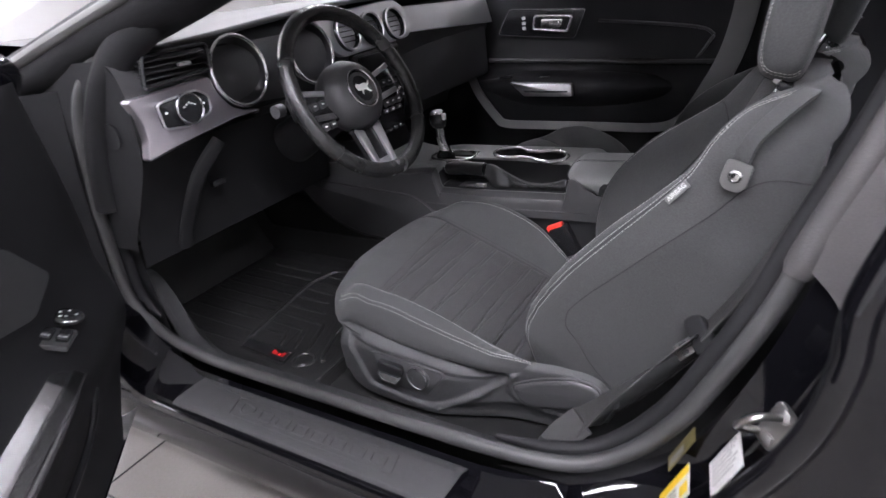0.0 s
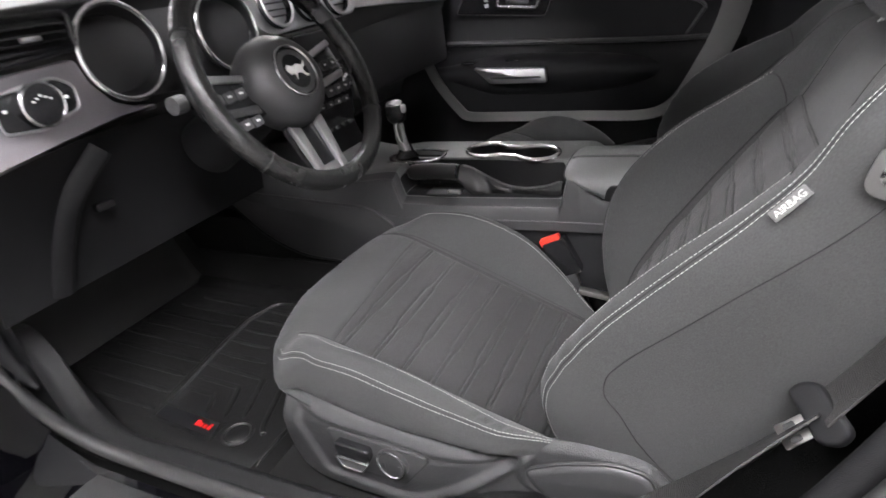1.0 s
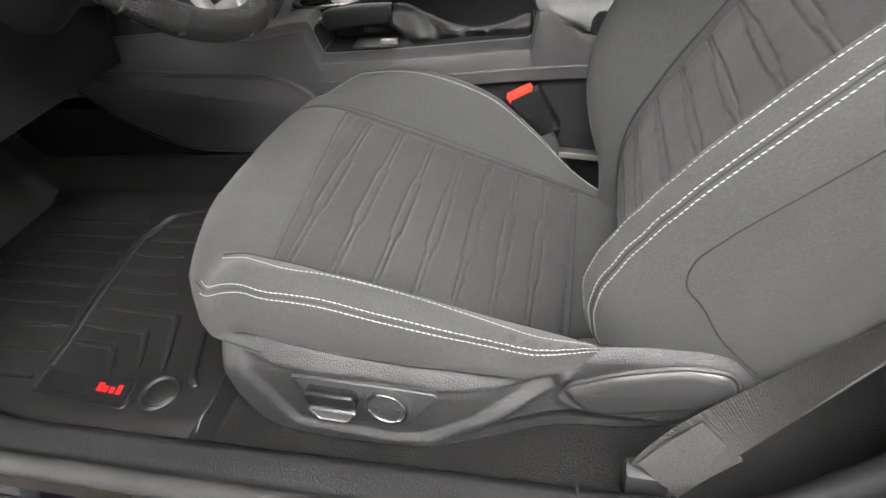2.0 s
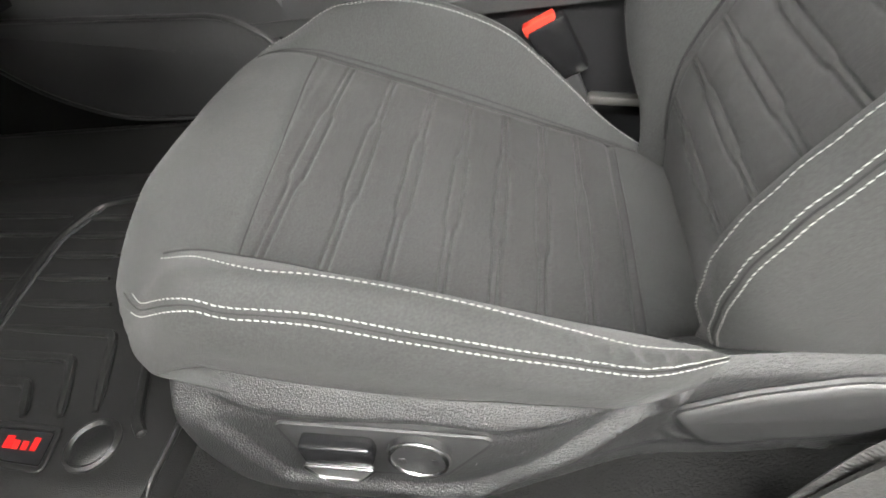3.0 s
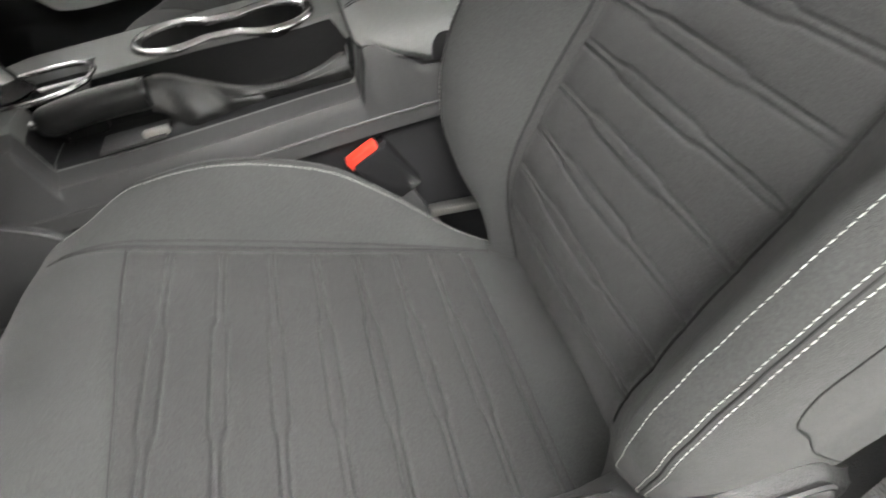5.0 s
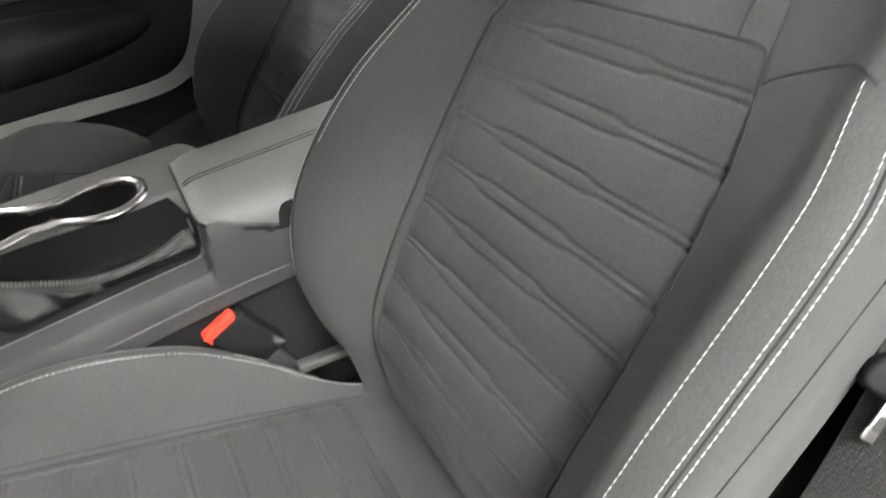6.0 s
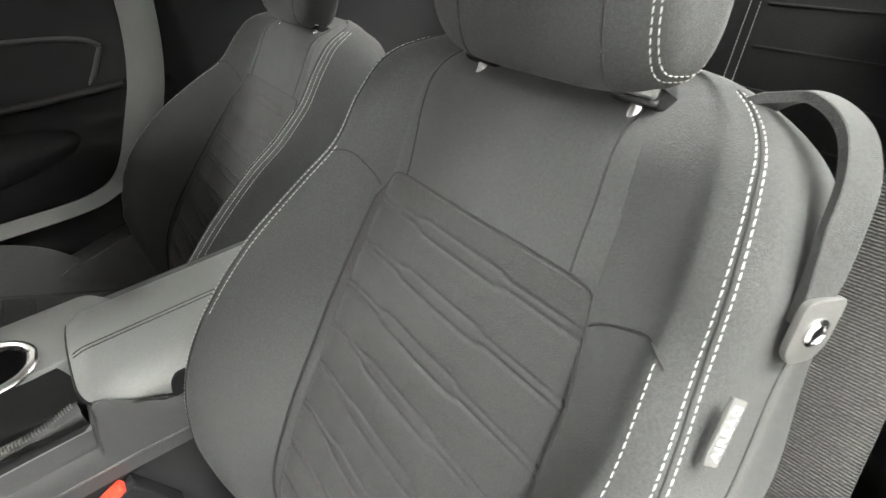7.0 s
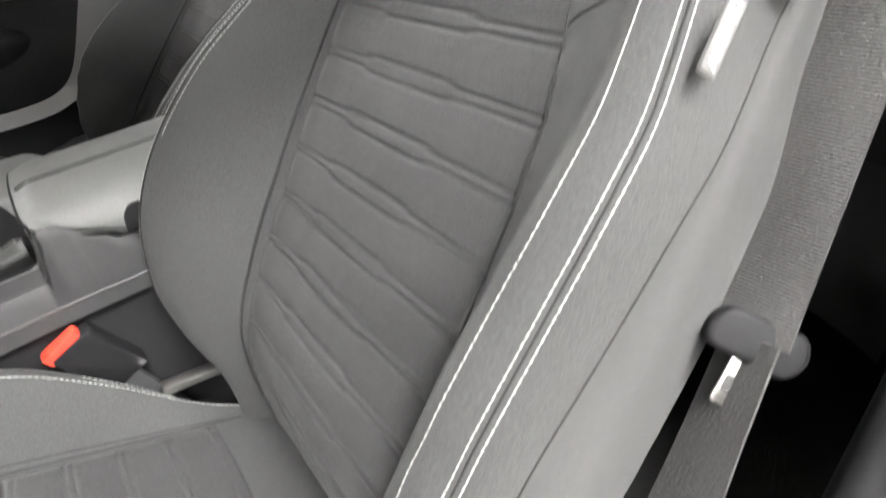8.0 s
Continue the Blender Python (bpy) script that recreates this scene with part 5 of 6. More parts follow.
def boot(a, s):
    """a runs over the section from the far foot over the ridge to the near foot."""
    x = 0.153 + 0.222 * s
    top_ = curve_of([(0, 0.604), (0.12, 0.600), (0.25, 0.582), (0.45, 0.560), (0.65, 0.553), (0.85, 0.560), (1, 0.570)])(s)
    ridge = -0.102 + 0.008 * ease(0.0, 0.35, s)
    floor_ = 0.572 - 0.029 * ease(0.0, 0.16, s)
    near = -0.124 + 0.014 * ease(0.1, 0.5, s)
    path = ((-0.088 + 0.008 * ease(0, 0.3, s), floor_), (ridge + 0.008, (floor_ + top_) / 2 + 0.004), (ridge + 0.003, top_ - 0.003), (ridge - 0.002, top_), (ridge - 0.010, top_ - 0.008), ((ridge + near) / 2 - 0.004, (floor_ + top_) / 2 + 0.004), (near + 0.002, floor_ + 0.010), (near + 0.004, floor_))
    y, z = along(path, a)
    fold = 0.0042 * math.sin(s * 30 - 5 * a) * math.sin(math.pi * min(1, s * 1.05)) * ease(0.4, 0.62, a) * ease(1.0, 0.85, a)
    fold += 0.0022 * noise.noise(Vector((s * 9, a * 4, 1.7)))
    return Vector((x, y - fold, z + fold * 0.4))


raw("boot", sheet(boot, span(0, 1, 40), span(0, 1, 90)), BOOT, brake, "creased black leather boot")
raw("stitching", stitches([boot(0.44, s) + Vector((0, 0, 0.0004)) for s in span(0.06, 0.98, 90)], [Vector((0, -0.5, 1))] * 90, dash=0.0024, gap=0.0012, wide=0.007, high=0.0010), STRIP, brake)["kind"] = "stuff"
part("slot", box((0.118, -0.112, 0.5462), (0.075, 0.040, 0.004), 0.001), DARK, brake, "dark slot in the tray")
part("bracket", box((0.145, -0.122, 0.550), (0.03, 0.010, 0.010), 0.003), STEEL, brake)

# armrest lid
lid = thing("armrest_lid", (0.5, -0.02, 0.55), "padded grey armrest lid with a sewn edge, paled for its sheen", "armrest")


def lid_pt(u, s):
    """u round the section from the driver's side over the top, s rearwards."""
    path = ((-0.134, 0.548), (-0.140, 0.560), (-0.140, 0.578), (-0.128, 0.595), (-0.105, 0.606), (-0.06, 0.613), (-0.01, 0.612), (0.035, 0.602), (0.062, 0.584), (0.068, 0.556))
    y, z = along(path, u)
    r = ease(0.0, 0.05, s)
    x0 = 0.386 + (0.074 * ease(0.606, 0.548, z) ** 1.5 if y < 0 else 0.02 * ease(0.6, 0.55, z))
    k = 0.95 + 0.05 * r
    return Vector((x0 + (0.77 - x0) * s, -0.035 + (y + 0.035) * k, 0.56 + (z - 0.56) * (0.90 + 0.10 * r) + 0.004 * s))


# Sheen on the lid is likewise in its pale colour.
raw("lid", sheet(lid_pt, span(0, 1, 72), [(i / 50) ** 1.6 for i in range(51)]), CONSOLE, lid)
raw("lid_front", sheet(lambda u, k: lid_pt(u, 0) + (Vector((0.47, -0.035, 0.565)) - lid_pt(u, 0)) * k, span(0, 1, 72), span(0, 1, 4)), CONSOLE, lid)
for v in (0.535, 0.550):
    raw("seam", tube([lid_pt(v, s) + Vector((0, 0, 0.0003)) for s in span(0.01, 1, 40)], 0.0007, 6), SEAM, lid)
rim = [lid_pt(u, 0) + Vector((-0.0012, -0.0006, -0.0018)) for u in span(0, 1, 60)]
raw("lid_gap", tube(rim, 0.0016, 6), BLACK, lid)
raw("lid_gap", tube([lid_pt(0.0, s) + Vector((0, 0.001, -0.0015)) for s in span(0, 1, 30)], 0.0016, 6), BLACK, lid)
part("latch", prism(round_poly([(0.466, 0.552), (0.470, 0.572), (0.478, 0.581), (0.500, 0.581), (0.500, 0.552)], 0.005), -0.1435, -0.130, XZ, 0.001), BLACK, lid, "dark latch recess")
part("bin", prism(round_poly([(0.475, 0.26), (0.475, 0.540), (0.80, 0.540), (0.80, 0.26)], 0.004), -0.122, 0.065, XZ, 0.004), CONSOLE, lid, "storage bin below the lid")

# ---- dashboard ----
dash = thing("dashboard", (-0.4, 0, 0.6), "black dashboard with brushed metal trim and round vents", "dashboard")


def dash_front(z):
    return curve_of([(0.60, -0.36), (0.70, -0.30), (0.80, -0.235), (0.86, -0.222), (0.93, -0.215), (0.985, -0.232), (1.0, -0.26)])(z)


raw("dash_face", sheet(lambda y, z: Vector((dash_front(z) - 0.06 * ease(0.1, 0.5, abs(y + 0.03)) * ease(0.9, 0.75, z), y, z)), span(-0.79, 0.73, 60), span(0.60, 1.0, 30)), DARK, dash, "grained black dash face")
# Windscreen light on the dash top is carried by its pale base.
raw("dash_top", sheet(lambda y, x: Vector((x, y, 1.008 + 0.032 * ease(-0.8, -0.1, y) * ease(-0.7, -0.3, x) + 0.006 * math.sin(math.pi * min(1, (x + 0.95) / 0.7)) + 0.040 * ease(-0.32, -0.9, x))), span(-0.725, 0.73, 40), span(-0.224, -0.96, 26)), DASHTOP, dash, "grained dark dash top, its colour raised for the windscreen light")
raw("dash_end", sheet(lambda s, z: Vector((dash_front(z) - 0.62 * s, -0.79, z)), span(0, 1, 8), span(0.60, 1.0, 14)), BLACK, dash)
raw("end_disc", lathe([(0.026, 0), (0.026, 0.003), (0.02, 0.001), (0, 0.001)], facing((-0.30, -0.791, 0.86), (0, -1, 0)), 24), BLACK, dash)
# shaded binnacle below the dash top
raw("binnacle_face", sheet(lambda y, z: Vector((-0.236, y, z)), span(-0.755, -0.24, 8), span(0.84, 1.006, 4)), BLACK, dash, "black face behind the gauges")
raw("dash_lip", tube([(-0.226, y, 1.004 + 0.032 * ease(-0.8, -0.1, y)) for y in span(-0.725, 0.73, 40)], 0.007, 10), DARK, dash, "rounded edge of the dash top")
# driver trim panel
tp = round_poly([(-0.800, 0.929), (-0.609, 0.938), (-0.600, 0.902), (-0.572, 0.866), (-0.535, 0.850), (-0.500, 0.846), (-0.502, 0.838), (-0.561, 0.841), (-0.682, 0.828), (-0.795, 0.812), (-0.783, 0.850), (-0.782, 0.885)], 0.010)
YZ = Matrix(((0, 0, 1, 0), (1, 0, 0, 0), (0, 1, 0, 0), (0, 0, 0, 1)))  # (y, z, x)
part("trim_panel", prism(tp, -0.225, -0.198, YZ, 0.004), TRIM, dash, "grey textured metal trim panel")
sp = round_poly([(-0.750, 0.912), (-0.657, 0.921), (-0.631, 0.904), (-0.634, 0.872), (-0.692, 0.857), (-0.747, 0.863)], 0.010)
pod = part("switch_pod", prism(sp, -0.20, -0.190, YZ, 0.003), SMOOTH, dash, "black light switch pod")
raw("pod_rim", tube([(-0.1895, y, z) for y, z in sp], 0.0022, 8, closed=True, up=(1, 0, 0)), SATIN, pod)
lm = facing((-0.190, -0.690, 0.890), (1, 0, 0.05))
raw("light_knob", lathe([(0.030, 0), (0.030, 0.012), (0.026, 0.014), (0.0, 0.012)], lm, 32), SMOOTH, pod, "round light knob")
raw("knob_ring", tube([lm @ Vector((0.029 * math.cos(a), 0.029 * math.sin(a), 0.0135)) for a in [2 * math.pi * i / 40 for i in range(40)]], 0.0022, 8, closed=True, up=(1, 0, 0)), CHROME, pod)
for i in range(5):
    part("icon", box(lm @ Vector((-0.012 + 0.006 * i, 0.012 - 0.003 * abs(i - 2), 0.0142)), (0.0006, 0.0028, 0.0028), 0), WHITE, pod, "small white icon")
for dy in (-0.045, 0.042):
    part("icon", box((-0.1893, -0.690 + dy, 0.892), (0.0008, 0.005, 0.004), 0), WHITE, pod, "small white icon")
# side air vent
for i in range(5):
    part("vent_slat", box((-0.215, -0.675, 0.950 + 0.0105 * i), (0.03, 0.15, 0.003), 0.001, Euler((0, radians(20), 0)).to_matrix()), BLACK, dash, "black vent slat")
part("vent_tab", box((-0.197, -0.66, 0.972), (0.01, 0.028, 0.007), 0.002), SATIN, dash)
raw("vent_frame", tube([(-0.20, y, z) for y, z in round_poly([(-0.757, 0.942), (-0.600, 0.952), (-0.596, 1.000), (-0.745, 0.998)], 0.01)], 0.0045, 8, closed=True, up=(1, 0, 0)), SMOOTH, dash)
# gauges
for gy in (-0.527, -0.292):
    gm = facing((-0.222, gy, 0.932), (1, 0, 0.12)) @ Matrix.Scale(0.88, 4)
    g = raw("gauge_bowl", lathe([(0.082, 0.024), (0.078, 0.004), (0.066, -0.014), (0.0, -0.014)], gm, 40), FACE, dash, "dark gauge bowl")
    raw("gauge_ring", tube([gm @ Vector((0.083 * math.cos(a), 0.083 * math.sin(a), 0.026)) for a in [2 * math.pi * i / 64 for i in range(64)]], 0.0046, 10, closed=True, up=(1, 0, 0)), CHROME, g, "chrome gauge ring")
    for i in range(19):
        a = radians(235 - i * 15)
        wide_ = 0.002 if i % 3 else 0.0035
        m = gm @ Matrix.Rotation(a, 4, "Z") @ Matrix.Translation((0.056, 0, -0.0128))
        bm = box((0, 0, 0), (0.009, wide_, 0.0008), 0)
        bmesh.ops.transform(bm, matrix=m, verts=bm.verts)
        part("tick", bm, WHITE, g)
    m = gm @ Matrix.Rotation(radians(232), 4, "Z") @ Matrix.Translation((0.022, 0, -0.010))
    bm = box((0, 0, 0), (0.055, 0.0028, 0.0014), 0)
    bmesh.ops.transform(bm, matrix=m, verts=bm.verts)
    part("needle", bm, REDINK, g, "red needle")
part("display", box((-0.245, -0.405, 0.905), (0.01, 0.09, 0.08), 0.003), SMOOTH, dash, "dark display between the gauges")
# centre vents in a brushed bezel
bz = round_poly([(-0.212, 0.925), (-0.228, 0.965), (-0.222, 1.012), (0.12, 1.026), (0.168, 0.995), (0.165, 0.935), (0.14, 0.915), (-0.18, 0.905)], 0.02)
LEANT = Matrix(((0, -0.25, 1, 0.24), (1, 0, 0, 0), (0, 1, 0, 0), (0, 0, 0, 1)))  # (y, z, x), leaning back towards the top
part("vent_bezel", prism(bz, -0.235, -0.206, LEANT, 0.005), BRUSHED, dash, "brushed metal vent bezel")
for vy in (-0.145, -0.036, 0.076):
    vm = facing((-0.204, vy, 0.959), (1, 0, 0.25))
    v = raw("round_vent", lathe([(0.046, 0.0), (0.046, 0.012), (0.040, 0.012), (0.037, -0.004), (0.0, -0.004)], vm, 36), SMOOTH, dash, "round black air vent")
    raw("vent_ring", tube([vm @ Vector((0.043 * math.cos(a), 0.043 * math.sin(a), 0.0125)) for a in [2 * math.pi * i / 40 for i in range(40)]], 0.0035, 8, closed=True, up=(1, 0, 0)), SATIN, v)
    for k in (-0.02, -0.007, 0.007, 0.02):
        bm = box((0, k, 0.002), (2 * math.sqrt(0.037 ** 2 - k * k) - 0.002, 0.002, 0.01), 0.0006)
        bmesh.ops.transform(bm, matrix=vm, verts=bm.verts)
        part("vent_slat", bm, SMOOTH, v)
part("passenger_trim", prism(round_poly([(0.155, 0.925), (0.16, 1.0), (0.72, 0.98), (0.72, 0.89)], 0.01), -0.235, -0.209, LEANT, 0.004), BRUSHED, dash, "long brushed metal trim")
part("passenger_pad", prism(round_poly([(0.12, 0.70), (0.12, 0.90), (0.72, 0.89), (0.72, 0.70)], 0.03), -0.32, -0.222, YZ, 0.012), DARK, dash, "black glovebox lid")
# centre stack
part("stack_foot", prism(round_poly([(-0.32, 0.67), (-0.235, 0.67), (-0.21, 0.60), (-0.22, 0.54), (-0.40, 0.54)], 0.012), -0.145, 0.105, XZ, 0.006), BLACK, dash, "black panel below the controls")
cs = round_poly([(-0.12, 0.66), (-0.14, 0.905), (0.10, 0.905), (0.08, 0.66)], 0.02)
stack_m = Matrix.Translation((0.02, 0, 0)) @ YZ
stack = part("control_panel", prism(cs, -0.28, -0.228, stack_m, 0.006), SMOOTH, dash, "glossy black control stack")
part("screen", box((-0.205, -0.02, 0.855), (0.006, 0.17, 0.075), 0.003), FACE, stack, "dark screen")
for ky, kz, kr in ((-0.085, 0.765, 0.020), (0.045, 0.765, 0.020), (-0.10, 0.70, 0.012)):
    cm = facing((-0.207, ky, kz), (1, 0, 0.1))
    raw("dial", lathe([(kr, 0), (kr * 0.95, 0.018), (kr * 0.8, 0.02), (0, 0.019)], cm, 24), CHROME, stack, "chrome control dial")
for i in range(5):
    for j in range(2):
        part("key", box((-0.206, -0.09 + 0.034 * i, 0.800 - 0.075 * j), (0.006, 0.026, 0.012), 0.002), DARK, stack)
        part("icon", box((-0.2025, -0.09 + 0.034 * i, 0.800 - 0.075 * j), (0.0006, 0.008, 0.003), 0), WHITE, stack)
for i in range(4):
    part("toggle", box((-0.20, -0.06 + 0.03 * i, 0.672), (0.02, 0.016, 0.01), 0.003), CHROME, stack, "chrome toggle switch")
# lower panels by the knees
lp_ = lambda s, y: Vector((-0.245 - 0.11 * s - 0.02 * math.sin(math.pi * s), y, 0.82 - 0.26 * s))
raw("knee_bolster", sheet(lp_, span(0, 1, 14), span(-0.79, -0.16, 24)), BLACK, dash, "black lower dash panel")
raw("bolster_ridge", tube(smooth_path([(-0.235, -0.60, 0.80), (-0.26, -0.655, 0.74), (-0.30, -0.68, 0.66), (-0.345, -0.69, 0.57)], 8), 0.02, 10, flat=0.5, up=(1, 0, 0)), BLACK, dash)
part("hood_release", box((-0.285, -0.60, 0.70), (0.015, 0.035, 0.014), 0.003), SMOOTH, dash)

# ---- steering wheel ----
wheel = thing("steering_wheel", (0.028, -0.41, 0.867), "black leather steering wheel with silver spokes", "steering wheel")
wt = radians(25)
wn, wu, wr = Vector((math.cos(wt), 0, math.sin(wt))), Vector((-math.sin(wt), 0, math.cos(wt))), Vector((0, 1, 0))
wc = Vector((0.020, -0.41, 0.862))
W = lambda r, u, n=0.0: wc + wr * r + wu * u + wn * n
rim = []
for i in range(96):
    a = 2 * math.pi * i / 96
    rim.append(W(0.1825 * math.cos(a), 0.1825 * math.sin(a), 0.0))
raw("rim", tube(rim, lambda t: 0.0165, 16, closed=True, up=wn), LEATHER, wheel, "perforated black leather rim")
for a in (0.55, 2.6, 3.75, 5.67):
    p = [W(0.1825 * math.cos(a) + 0.0168 * math.cos(t) * math.cos(a), 0.1825 * math.sin(a) + 0.0168 * math.cos(t) * math.sin(a), 0.0168 * math.sin(t)) for t in [2 * math.pi * i / 20 for i in range(20)]]
    raw("rim_seam", tube(p, 0.0012, 6, closed=True), SEAM, wheel)
wm = Matrix.Translation(wc) @ Matrix((wr, wu, wn)).transposed().to_4x4()
wm = wm @ Matrix.Translation((0, 0, -0.034))
pad = [(0.0, 0.050), (0.036, 0.049), (0.055, 0.046), (0.068, 0.038), (0.078, 0.022), (0.080, 0.0), (0.074, -0.02), (0.05, -0.04)]
hubv = lathe(pad[::-1], Matrix(), 48)
raw("airbag_pad", ([wm @ Vector((v.x * (1.06 if v.y > -0.02 else 1.0), v.y * 0.98, v.z)) for v in hubv[0]], hubv[1]), DARK, wheel, "black domed airbag pad")
raw("badge_ring", tube([wm @ Vector((0.0425 * math.cos(a), 0.0425 * math.sin(a), 0.0495)) for a in [2 * math.pi * i / 48 for i in range(48)]], 0.0022, 8, closed=True, up=wn), CHROME, wheel, "chrome badge ring")
raw("badge_disc", lathe([(0.041, 0.0485), (0.0, 0.0508)], wm, 40), SMOOTH, wheel)
horse = [(-0.024, 0.006), (-0.018, 0.012), (-0.010, 0.008), (0.004, 0.010), (0.014, 0.006), (0.024, 0.012), (0.020, 0.004), (0.012, 0.0), (0.014, -0.008), (0.022, -0.012), (0.016, -0.013), (0.006, -0.005), (-0.004, -0.004), (-0.010, -0.014), (-0.008, -0.004), (-0.016, -0.004), (-0.020, -0.002)]
part("badge_emblem", prism(horse, 0.051, 0.0530, wm), EMBLEM, wheel, "silver emblem")
for sx in (-1, 1):
    sp_ = round_poly([(sx * 0.066, 0.020), (sx * 0.168, 0.040), (sx * 0.172, -0.012), (sx * 0.150, -0.030), (sx * 0.066, -0.040)], 0.008)
    arm = part("spoke", prism(sp_ if sx > 0 else sp_[::-1], -0.012, 0.010, wm, 0.004), SMOOTH, wheel, "black spoke with control keys")
    part("spoke_trim", prism(round_poly([(sx * 0.075, 0.028), (sx * 0.165, 0.047), (sx * 0.168, 0.036), (sx * 0.078, 0.017)], 0.003), 0.006, 0.015, wm, 0.002), SATIN, arm, "silver spoke trim")
    part("spoke_trim", prism(round_poly([(sx * 0.080, -0.020), (sx * 0.160, -0.012), (sx * 0.158, -0.024), (sx * 0.078, -0.034)], 0.003), 0.006, 0.014, wm, 0.002), SATIN if sx > 0 else DARK, arm)
    for i in range(3):
        for j in range(2):
            kx = sx * (0.098 + 0.024 * i)
            part("key", prism(round_poly([(kx - 0.010, 0.010 - 0.046 * j), (kx + 0.010, 0.012 - 0.046 * j), (kx + 0.010, -0.004 - 0.046 * j), (kx - 0.010, -0.006 - 0.046 * j)], 0.003), 0.008, 0.0145, wm, 0.001), DARK, arm, "control key")
            part("icon", prism([(kx - 0.004, 0.002 - 0.046 * j), (kx + 0.004, 0.002 - 0.046 * j), (kx + 0.004, 0.005 - 0.046 * j), (kx - 0.004, 0.005 - 0.046 * j)], 0.0146, 0.0149, wm), WHITE, arm)
low = part("lower_spoke", prism(round_poly([(-0.045, -0.065), (0.045, -0.065), (0.034, -0.172), (-0.034, -0.172)], 0.006), -0.010, 0.004, wm, 0.003), SMOOTH, wheel, "black lower spoke")
for sx in (-1, 1):
    part("spoke_trim", prism(round_poly([(sx * 0.020, -0.078), (sx * 0.044, -0.070), (sx * 0.036, -0.168), (sx * 0.020, -0.170)], 0.004), 0.002, 0.012, wm, 0.003), SATIN, low, "silver lower spoke trim")
part("spoke_badge", prism(round_poly([(-0.018, -0.150), (0.018, -0.150), (0.018, -0.170), (-0.018, -0.170)], 0.003), 0.002, 0.010, wm, 0.002), SATIN, low)
raw("column_shroud", tube([W(0, 0, -0.03), W(0, -0.005, -0.12), W(0, -0.01, -0.26)], lambda t: 0.042 + 0.012 * t, 24, up=wu), BLACK, wheel, "black steering column shroud")
for sy, nm in ((-1, "indicator_stalk"), (1, "wiper_stalk")):
    tip = W(sy * 0.155, 0.03, -0.075)
    st = raw(nm, tube(smooth_path([W(sy * 0.05, 0.015, -0.10), W(sy * 0.10, 0.02, -0.09), tip], 6), lambda t: 0.0075 + 0.003 * t, 14, up=wu), SMOOTH, wheel, "black column stalk")
    raw("stalk_tip", tube([tip, tip + wr * sy * 0.02], 0.0135, 16, up=wu), PLASTIC, st)

# ---- passenger door ----
pdoor = thing("passenger_door", (0.1, 0.78, 0.35), "black passenger door trim with a chrome pull handle", "car door")
door_z = curve_of([(0.28, 0.735), (0.46, 0.735), (0.52, 0.71), (0.60, 0.70), (0.66, 0.715), (0.70, 0.76), (0.80, 0.785), (0.95, 0.775), (1.0, 0.79)])
raw("door_panel", sheet(lambda x, z: Vector((x, door_z(z) + 0.0 * x, z)), span(-0.55, 0.70, 50), span(0.26, 1.0, 40)), BLACK, pdoor, "black moulded door panel")
raw("door_cap", tube([(x, 0.785, 0.985) for x in span(-0.55, 0.85, 12)], 0.03, 12, flat=0.6), BLACK, pdoor)
strip = smooth_path([(-0.285, 0.668, 0.715), (-0.25, 0.668, 0.63), (-0.18, 0.668, 0.535), (-0.14, 0.668, 0.510), (0.0, 0.668, 0.506), (0.25, 0.668, 0.503), (0.40, 0.668, 0.500), (0.48, 0.67, 0.512), (0.545, 0.674, 0.555), (0.61, 0.682, 0.65), (0.65, 0.69, 0.74), (0.675, 0.70, 0.84), (0.69, 0.715, 0.96)], 8)
raw("trim_strip", band(strip, [Vector((0, -1, 0.25))] * len(strip), lambda t: 0.032 + 0.040 * ease(0.58, 0.76, t), 0.010), STRIP, pdoor, "grey trim strip round the door pocket")


def arm_pt(a, s):
    x = -0.27 + 0.80 * s
    k = (math.sin(math.pi * min(1, 0.02 + s * 1.02)) ** 0.35) if s > 0.5 else (0.45 + 0.55 * ease(0, 0.3, s))
    r = 0.058 * (k if s < 1 else 0)
    return Vector((x, 0.735 - 1.25 * r * max(-0.2, math.cos(a)), 0.628 + 0.02 * (1 - s) + r * 0.95 * math.sin(a) * (1 + 0.4 * (math.sin(a) < 0))))


raw("armrest", sheet(arm_pt, span(-1.75, 1.75, 24), span(0, 0.999, 50)), BLACK, pdoor, "padded black armrest")
raw("inset_edge", tube(smooth_path([(-0.25, 0.772, 0.715), (0.1, 0.774, 0.702), (0.36, 0.774, 0.690), (0.46, 0.773, 0.684), (0.525, 0.772, 0.705), (0.572, 0.772, 0.765), (0.580, 0.772, 0.795), (0.50, 0.774, 0.822), (0.2, 0.776, 0.86)], 8), 0.0055, 8), DARK, pdoor, "moulded edge of the door inset")
raw("ledge", tube(smooth_path([(-0.23, 0.745, 0.745), (0.1, 0.752, 0.728), (0.40, 0.752, 0.712), (0.60, 0.752, 0.706)], 8), 0.008, 8), DARK, pdoor)
hp = round_poly([(-0.102, 0.673), (0.138, 0.663), (0.140, 0.618), (-0.048, 0.622)], 0.006)
pull = part("pull_handle", prism(hp, 0.640, 0.668, XZ, 0.004), SATIN, pdoor, "chrome pull handle")
part("pull_slot", prism(round_poly([(-0.05, 0.645), (0.125, 0.640), (0.125, 0.634), (-0.04, 0.637)], 0.002), 0.6385, 0.642, XZ), DARK, pull)
for x0 in (-0.14, 0.02):
    part("switch", box((x0, 0.70, 0.684), (0.05, 0.03, 0.006), 0.002), SMOOTH, pdoor, "small black switch")
